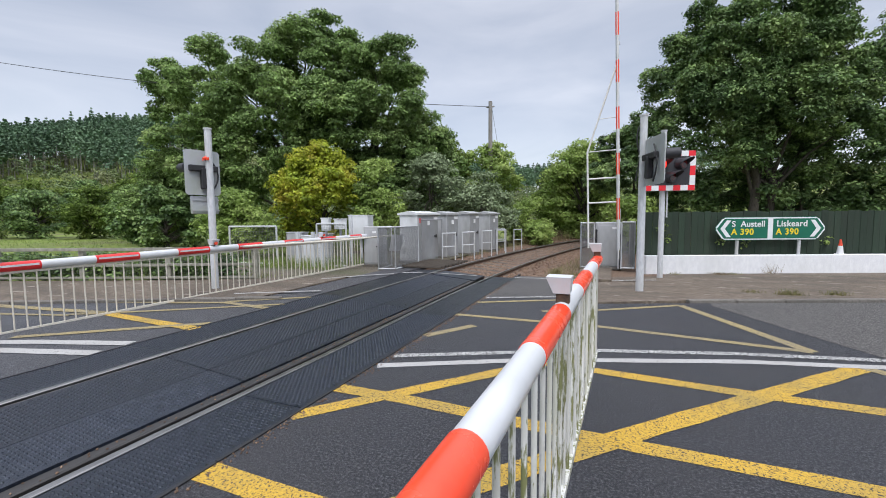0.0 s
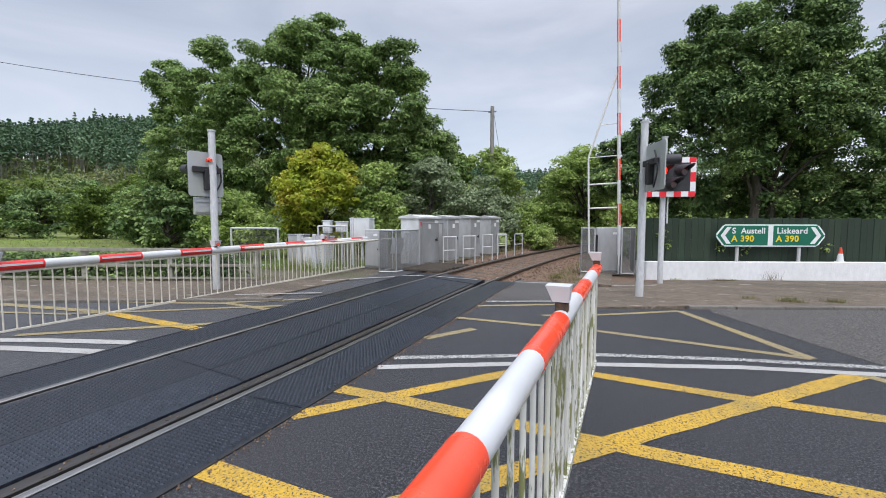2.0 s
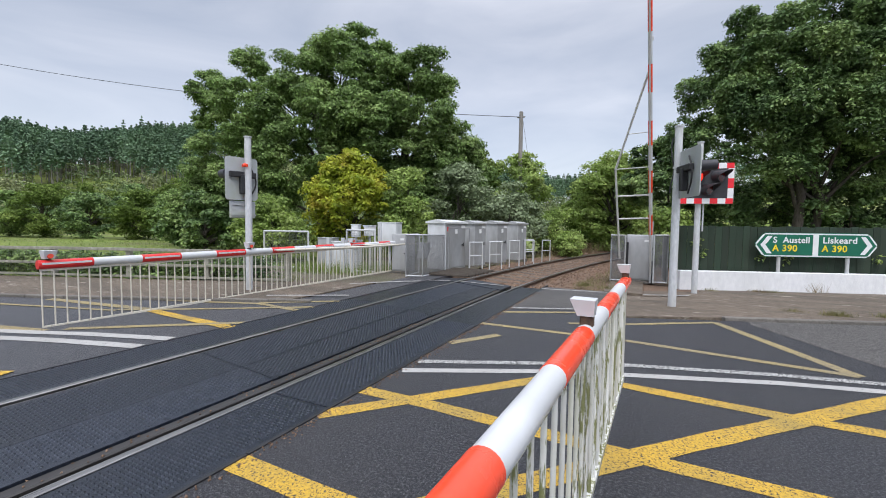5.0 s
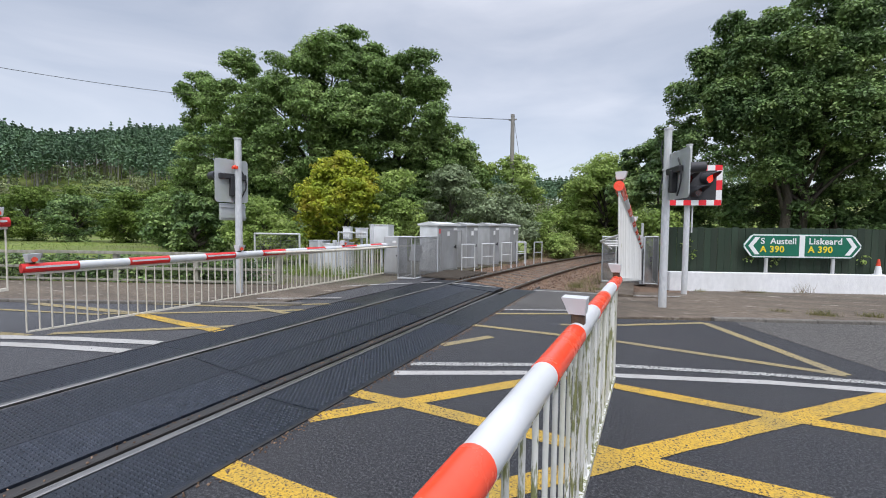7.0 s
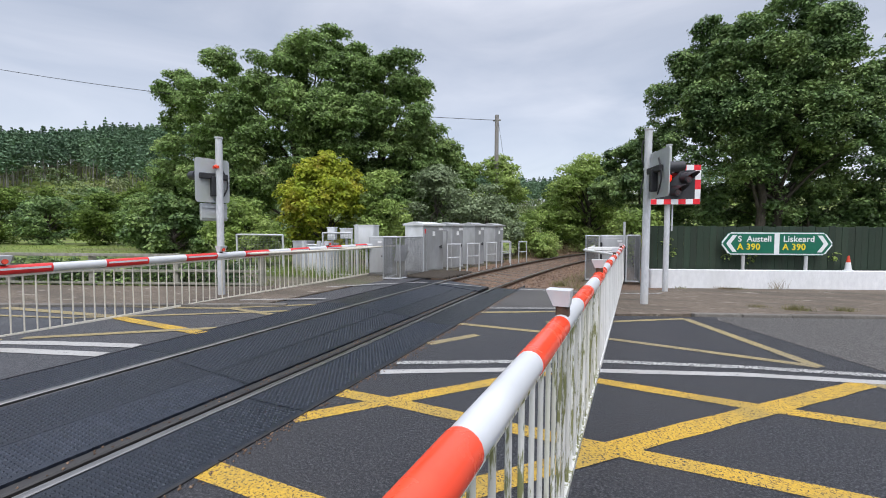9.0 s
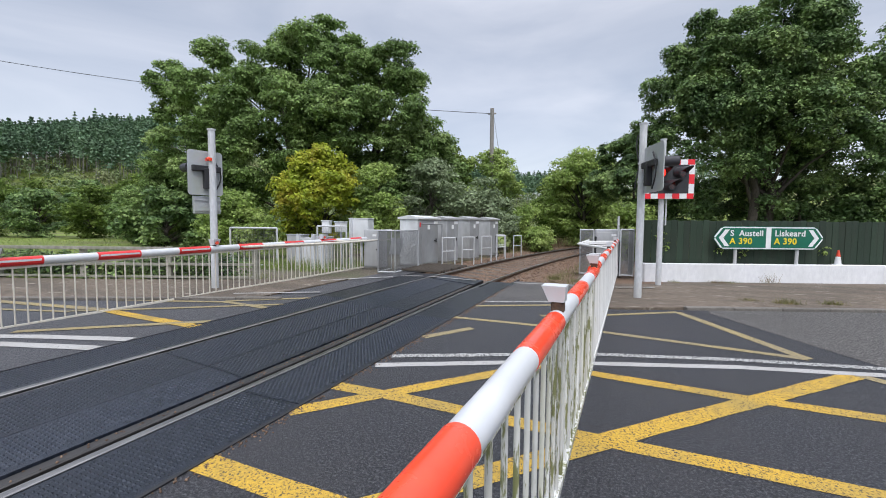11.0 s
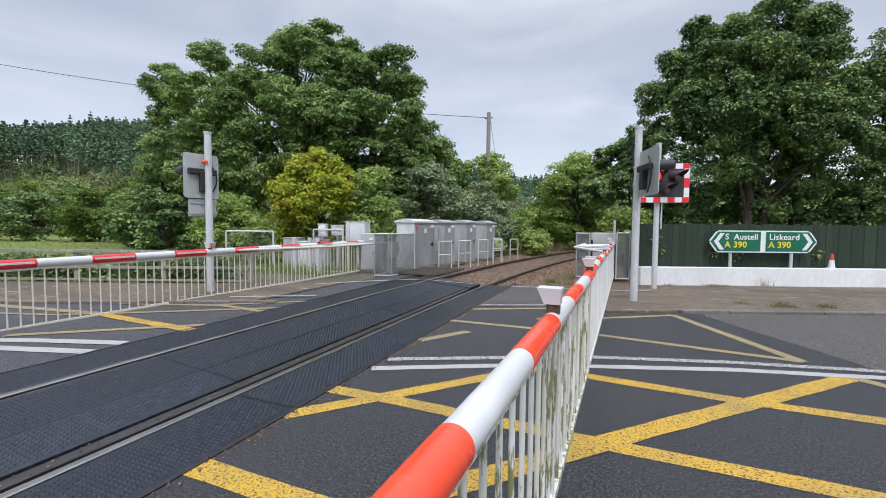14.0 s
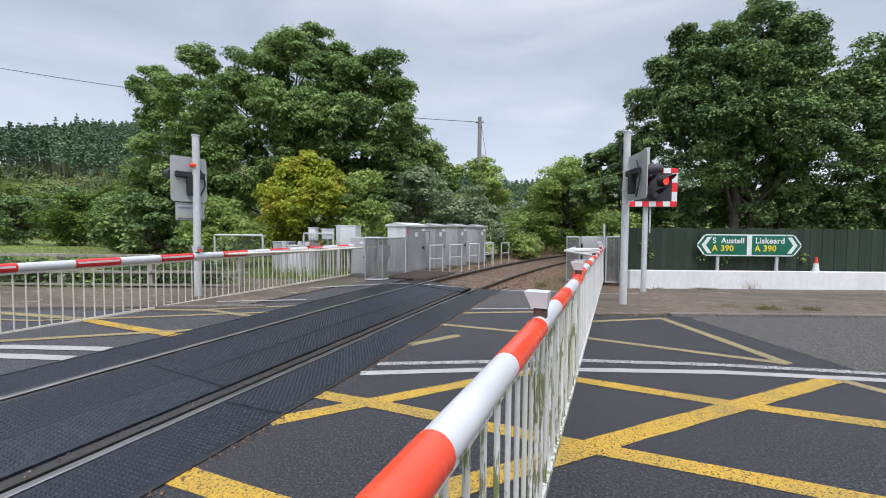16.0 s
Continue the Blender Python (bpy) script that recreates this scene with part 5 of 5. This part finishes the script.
E_MAIN = [(0.2, 0.2, 11.0, 1.1), (-1.1, -0.3, 10.1, 1.0), (1.0, -0.3, 9.8, 1.2), (-2.6, 0.2, 10.6, 0.9), (-2.2, -0.8, 8.7, 1.3), (-0.7, -1.8, 8.3, 1.3), (2.3, 0.7, 10.2, 0.7), (1.5, -0.8, 8.0, 1.4), (-3.5, 0.2, 9.0, 1.0), (-4.2, 0.2, 7.6, 1.2), (-3.0, -1.3, 6.8, 1.3), (-1.4, -2.0, 6.5, 1.4), (0.5, -1.8, 6.1, 1.4), (2.5, -0.3, 6.7, 1.0), (-3.5, -0.8, 5.2, 1.2), (-1.6, -1.3, 4.6, 1.3), (2.0, -0.8, 5.0, 1.2), (-4.9, 0.7, 6.1, 0.9), (1.6, 0.7, 4.9, 0.8), (0.4, 0.5, 4.9, 1.1), (-0.4, 0.3, 3.9, 0.9), (1.4, 0.5, 3.9, 0.9)]
E_SECOND = [(-2.1, -0.5, 9.4, 0.9), (-2.8, -0.5, 8.1, 1.0), (-1.4, -0.5, 8.2, 1.4), (0.3, 0.5, 9.3, 1.5), (-2.8, -1.5, 6.2, 1.3), (-1.1, -1.0, 6.2, 1.6), (1.3, 0.5, 7.2, 1.7), (-2.3, -1.5, 4.4, 1.4), (0.0, -0.5, 4.2, 1.6), (2.8, 1.5, 4.9, 1.8)]
E_LOW = [(-1.1, 1.5, 5.5, 1.2), (-1.7, 0.5, 3.9, 1.2), (-0.5, -2.5, 3.4, 1.2), (-0.7, 0.0, 5.7, 1.0), (-0.0, -1.5, 4.7, 1.1)]
E_HEDGE = [(-5.1, 0.5, 3.3, 1.2), (-3.7, -0.5, 2.8, 1.0), (-2.2, 0.5, 3.2, 1.0), (-1.3, -1.0, 2.5, 0.8), (0.0, -0.2, 2.9, 1.0), (1.3, 0.0, 3.1, 1.0), (2.4, 0.0, 2.7, 1.0), (4.1, 1.0, 3.0, 1.1)]
grown_tree("broadleaf_tree", -16.5, 28.5, W_MIDDLE, 150000, 0.10, 0.58, LEAF_BROAD, BROAD, 11, trunk=0.42, stems=3, fill=9)
grown_tree("broadleaf_tree", -11.3, 29.5, W_RIGHT, 80000, 0.095, 0.5, LEAF_BROAD, BROAD, 12, trunk=0.35, fill=3)
grown_tree("broadleaf_tree", -22.0, 27.4, W_LEFT, 105000, 0.10, 0.54, LEAF_BROAD, BROAD, 13, trunk=0.35, fill=10)
tree("broadleaf_tree", -8.4, 31.5, 0, 8.0, 2.4, 3.0, 0.8, 34, 26000, 0.115, LEAF_BROAD, BROAD, 14, lobe=(0.6, 1.1), trunk=0.2)
EAST = "dense dark green tree behind the board fence"
grown_tree("broadleaf_tree", 9.6, 28.3, E_MAIN, 200000, 0.068, 0.29, LEAF_DARK, EAST, 21, trunk=0.25, stems=2, fill=22, flat=0.9)
grown_tree("broadleaf_tree", 16.5, 30.5, E_SECOND, 90000, 0.08, 0.36, LEAF_DARK, EAST, 22, trunk=0.25, stems=2, fill=12, flat=0.9)
grown_tree("broadleaf_tree", 4.6, 31.5, E_LOW, 30000, 0.085, 0.36, LEAF_DARK, "lower dark tree at the end of the fence", 24, trunk=0.15)
grown_tree("hedge_tree", 10.9, 29.3, E_HEDGE + [(x, y + 0.5, z - 1.2, r) for x, y, z, r in E_HEDGE], 75000, 0.075, 0.32, LEAF_DARK, "dark hedge growth along the back of the board fence", 23, trunk=0.1, stems=3, flat=0.9)
tree("broadleaf_tree", 23.0, 33.0, 0, 9.2, 4.5, 3.6, 0.6, 60, 16000, 0.19, LEAF_DARK, EAST, 25, lobe=(0.8, 1.6), trunk=0.4)
tree("yellowing_maple", -10.6, 23.0, 0, 5.2, 2.3, 2.0, 0.7, 48, 22000, 0.10, LEAF_YELLOW, "yellowing young maple behind the equipment boxes", 31, (0.45, 0.8), top=0.42, trunk=0.08, stems=3, pad=0.34)
shrub("green_shrub", -8.0, 24.2, 0, 4.6, 1.5, 1.4, 8500, 0.09, LEAF_LIGHT, "bright green shrub beside the yellowing maple", 32)
shrub("green_shrub", -13.4, 20.5, 0, 3.0, 1.9, 1.4, 8500, 0.09, LEAF_LIGHT, "bright green shrub behind the mesh frame", 33)
shrub("willow_shrub", -6.3, 27.5, 0, 5.0, 2.4, 2.0, 15000, 0.09, LEAF_GREY, "grey green willow thicket behind the cabinets", 34, 32, (0.5, 0.9))
shrub("willow_shrub", -3.9, 29.5, 0, 4.2, 2.0, 1.8, 11000, 0.09, LEAF_GREY, "grey green willow thicket behind the cabinets", 35, 30, (0.45, 0.8))
tree("ivy_tree", -4.7, 34.4, 0, 6.9, 1.7, 1.7, 0.4, 28, 15000, 0.11, LEAF_LIGHT, "leafy young tree round the telegraph pole", 36, lobe=(0.5, 1.0), trunk=0.15)
tree("young_tree", -9.5, 37.0, 0, 8.0, 3.4, 3.0, 0.4, 40, 20000, 0.14, LEAF_MID, "mid green young trees beside the track", 37, lobe=(0.7, 1.3), trunk=0.2)
tree("young_tree", 1.1, 39.0, 0, 7.2, 2.7, 2.6, 0.3, 50, 32000, 0.12, LEAF_LIGHT, "light green tree where the track bends", 38, lobe=(0.6, 1.2), trunk=0.2)
tree("young_tree", -1.4, 46.0, 0, 5.4, 3.0, 2.6, 0.3, 34, 14000, 0.16, LEAF_MID, "mid green thicket where the track bends", 39, lobe=(0.6, 1.1), trunk=0.2)
shrub("bramble_bank", -2.1, 33.0, 0, 2.6, 1.6, 2.4, 8500, 0.08, LEAF_LIGHT, "bramble bank beside the track", 40)
shrub("bramble_bank", -0.9, 31.2, -0.1, 1.5, 1.0, 2.2, 6000, 0.075, LEAF_LIGHT, "low bramble bank beside the track", 45, 20, (0.25, 0.5))
shrub("bramble_bank", 5.4, 34.5, -0.1, 2.2, 1.6, 2.2, 6000, 0.085, LEAF_MID, "low bramble bank where the track bends", 46)
shrub("bramble_bank", 0.5, 41.5, 0, 2.4, 2.4, 2.0, 7500, 0.10, LEAF_MID, "bramble bank where the track bends", 41)
shrub("green_shrub", 3.9, 27.5, 0, 2.4, 1.3, 1.6, 5200, 0.09, LEAF_LIGHT, "green shrub behind the barrier machine", 44)
HEDGE = "mid green field tree on the valley floor"
FIELD = ((-66.0, 27.5, 5.2, 3.0), (-60.5, 28.6, 6.0, 3.2), (-54.3, 30.4, 5.0, 3.1), (-47.6, 31.8, 5.2, 3.0), (-42.0, 33.0, 5.0, 2.6), (-37.5, 32.5, 6.6, 3.0), (-24.0, 24.2, 4.0, 2.3), (-29.5, 28.5, 5.6, 3.0), (-33.5, 30.5, 6.4, 3.0), (-92.0, 47.5, 9.5, 5.2), (-82.5, 50.0, 8.6, 5.0), (-74.0, 52.5, 9.4, 5.0), (-66.0, 54.0, 8.8, 4.6), (-103.0, 45.5, 9.0, 5.2), (-58.0, 57.0, 9.0, 4.8))
for i, (x, y, h, r) in enumerate(FIELD):
    tree("field_tree", x, y, -0.2, h, r, r, 0.2, 30, 13000, 0.22 if x < -70 else 0.13, (LEAF_BROAD, LEAF_MID, LEAF_DARK, LEAF_MID)[i % 4], HEDGE, 60 + i, lobe=(0.17 * r + 0.1, 0.34 * r), trunk=0.18, top=0.35, group="trees along the valley floor", pad=0.19 * r)


def blades(name, count, place, h, w, material, label, seed):
    rng = np.random.default_rng(seed)
    P = np.array([place(rng) for _ in range(count)])
    ang = rng.uniform(0, 6.28, count)
    side = np.stack([np.cos(ang), np.sin(ang), 0 * ang], 1)
    lean = rng.normal(0, 0.35, (count, 3))
    lean[:, 2] = 1
    hh = h * rng.uniform(0.5, 1.4, count)[:, None]
    tip = P + lean * hh
    v = np.stack([P - side * w, P + side * w, tip + side * w * 0.15, tip - side * w * 0.15], 1).reshape(-1, 3)
    return tagged(new(name, fast_mesh(name, v, np.arange(4 * count).reshape(-1, 4), material)), label, "grass", kind="stuff")


def meadow(rng):
    x = -rng.uniform(8, 75)
    y = west_fence_y(x) + 0.3 + rng.uniform(0, 1) ** 1.3 * 30
    return x, y, gz(x) - 0.20


def fence_foot(rng):
    x = -rng.uniform(5.5, 34)
    return x, west_fence_y(x) + rng.uniform(-0.12, 0.9), 0.02


def lineside(rng):
    y = rng.uniform(17.5, 40)
    u = rng.choice([-1, 1])
    x = bend(y) + (rng.uniform(-4.6, -2.6) if u < 0 else rng.uniform(1.3, 2.6))
    return x, y, gz(x) - 0.06


def equipment_foot(rng):
    return rng.uniform(-8.5, -4.9), rng.uniform(16.4, 19.5), 0.02


blades("meadow_grass", 15000, meadow, 0.12, 0.02, GRASS, "rough green meadow grass behind the fence", 3)
blades("fence_grass", 3500, fence_foot, 0.22, 0.008, GRASS, "tall grass at the foot of the fence", 4)
blades("lineside_grass", 6000, lineside, 0.13, 0.006, TUFT, "sparse dry grass beside the track", 6)
def weedy(rng):
    y = rng.uniform(30, 40)
    x = bend(y) + (rng.uniform(-4.4, -2.4) if rng.uniform() < 0.7 else rng.uniform(1.6, 3.4))
    return x, y, -0.12


blades("dry_weeds", 1500, weedy, 0.7, 0.012, LEAF_BROWN, "tall dry brown weeds beside the track", 15)
blades("equipment_grass", 2600, equipment_foot, 0.3, 0.007, GRASS, "long grass round the equipment", 8)
for i, (x, y, n, tall_, dry) in enumerate(((5.95, 16.6, 130, 0.07, 0), (6.6, 16.43, 300, 0.12, 0), (7.43, 16.72, 240, 0.10, 0), (6.03, 19.72, 200, 0.05, 1), (6.35, 19.82, 160, 0.05, 0), (7.42, 20.42, 40, 0.22, 1), (4.9, 19.3, 80, 0.06, 0), (-5.2, 13.0, 120, 0.10, 0), (2.35, 18.2, 160, 0.08, 0), (1.7, 18.4, 260, 0.14, 0))):
    blades("weed_tuft", n, lambda rng, x=x, y=y: (x + rng.normal(0, 0.11), y + rng.normal(0, 0.05), 0.0), tall_, 0.005, LEAF_BROWN if dry else TUFT, "dry brown weed at the foot of the white wall" if dry else "small weed tuft growing from the pavement edge", 100 + i)
vine = np.random.default_rng(51)
vine_at = [(x, west_fence_y(x) + 0.15 + vine.uniform(0, 0.5), vine.uniform(0.05, 0.62)) for x in vine.uniform(-36, -6.5, 900)]
v, q = leaf_cloud(vine_at, vine.uniform(0.14, 0.3, 900), 52000, 0.055, 52, flat=0.9)
tagged(new("fence_brambles", fast_mesh("fence_brambles", v, q, LEAF_DARK)), "dark brambles and ivy grown through the wire netting", "shrub", kind="stuff")
for i, (s, z) in enumerate(((0.55, 1.2), (0.75, 0.9), (2.3, 0.8), (3.0, 0.75), (5.4, 0.8), (8.2, 1.1))):
    vv, qq = leaf_cloud([(0, 0, 0), (0.1, 0, 0.15)], [0.10, 0.08], 26, 0.05, 200 + i, flat=1.0)
    iv = new("ivy_sprig", fast_mesh("ivy_sprig", vv, qq, LEAF_LIGHT))
    iv.matrix_basis = on_wall(s, -0.28, z)
    tagged(iv, "small green ivy sprig growing through the fence", "plant", "ivy sprigs on the fence")

# woods on the hill: pines with bare stems over broadleaf woodland
def pine_wood(seed, count, cards):
    """Pines as whorls of flat drooping branches that narrow to a pointed top."""
    rng = np.random.default_rng(seed)
    stems, P, N, S = [], [], [], []
    for _ in range(count):
        pick = rng.uniform()
        az = rng.uniform(-82, -50) if pick < 0.56 else rng.uniform(-30, 4) if pick < 0.84 else rng.uniform(-86, 14)
        d = rng.uniform(176 + 16 * math.sin(az * 0.55) + rng.normal(0, 5), 285)
        if -57 < az < -46 and d < 205:
            d += 36
        x, y = 3 + d * math.sin(radians(az)), 6 + d * math.cos(radians(az))
        h = rng.normal(15.5, 1.2)
        z = hill(x, y) - 1.0
        stems.append((x, y, z, h))
        u = rng.uniform(0, 1, cards) ** 0.85
        level = np.round(u * 9) / 9
        ang = rng.integers(0, 6, cards) * 1.047 + level * 23.0 + rng.normal(0, 0.25, cards)
        reach = (1 - level) ** 0.7 * rng.uniform(2.3, 3.3) * rng.uniform(0.65, 1.1) + 0.15
        rr = reach * np.sqrt(rng.uniform(0.02, 1, cards))
        top = rng.uniform(0.44, 0.54)
        P.append(np.stack([x + rr * np.cos(ang), y + rr * np.sin(ang), z + h * (top + (1 - top) * level) - 0.14 * rr + rng.normal(0, 0.14, cards)], 1))
        N.append(np.stack([np.cos(ang) * 0.4, np.sin(ang) * 0.4, np.ones(cards)], 1) + rng.normal(0, 0.8, (cards, 3)))
    v, q = leaf_quads(np.concatenate(P), np.concatenate(N), 0.47, rng)
    return v, q, stems


v, q, T = pine_wood(9, 1750, 215)
wood = new("conifer_wood", fast_mesh("conifer_wood", v, q, CONIFER))
tagged(wood, "dark pine plantation along the hill", "wood", kind="stuff")
bm = bm_new()
for x, y, z, h in T:
    tube(bm, (x, y, z - 1), (x, y, z + h * 0.6), 0.14, 0.08, n=4, caps=False)
tagged(part("conifer_trunks", bm, POLE_WOOD), "pale bare pine trunks on the hill", "wood", kind="stuff")
rng = np.random.default_rng(19)
C, R = [], []
for _ in range(620):
    az = radians(rng.uniform(-88, 12))
    d = rng.uniform(92, 186) if rng.uniform() < 0.85 else rng.uniform(186, 215)
    x, y = 3 + d * math.sin(az), 6 + d * math.cos(az)
    h, r = rng.uniform(4.0, 7.5) + max(0.0, d - 150) * 0.06, rng.uniform(2.2, 3.6)
    z = hill(x, y) - 0.5
    for k in range(13):
        a, e = rng.uniform(0, 6.28), rng.uniform(0, 1)
        w = r * math.sqrt(1 - (e * 0.9) ** 2)
        C.append((x + w * math.cos(a), y + w * math.sin(a), z + h * (0.35 + 0.65 * e)))
        R.append(rng.uniform(0.7, 1.25))
v, q = leaf_cloud(C, R, 165000, 0.30, 78)
tagged(new("hillside_scrub", fast_mesh("hillside_scrub", v, q, FAR_LEAF)), "mixed broadleaf woodland over the hillside", "wood", kind="stuff")


# ---------------------------------------------------------------- what moves
def motions():
    walk_state(move_near, NEAR_TABLE)
    walk_state(move_far, FAR_TABLE)
    walk_state(move_west, WEST_TABLE)
    # the two red lamps flash in turn, every 0.75 s, as added shutters cover them
    for i, (sh, (x, y, z)) in enumerate(SHUTTERS):
        rows = []
        edges = [0.8125 + 0.375 * k for k in range(-3, 43)]
        is_open = lambda tt: (int(math.floor((tt - 0.8125) / 0.375)) % 2 == 0) == (i == 1)
        rows.append((0.0, pose(x, y, z, -80 if is_open(0.0) else 0, 0, 34)))
        for e in edges:
            if 0.05 < e < 15.95:
                rows.append((e - 0.034, pose(x, y, z, -80 if is_open(e - 0.05) else 0, 0, 34)))
                rows.append((e + 0.034, pose(x, y, z, -80 if is_open(e + 0.05) else 0, 0, 34)))
        rows.append((16.0, pose(x, y, z, -80 if is_open(16.0) else 0, 0, 34)))
        walk(sh, rows)


motions()
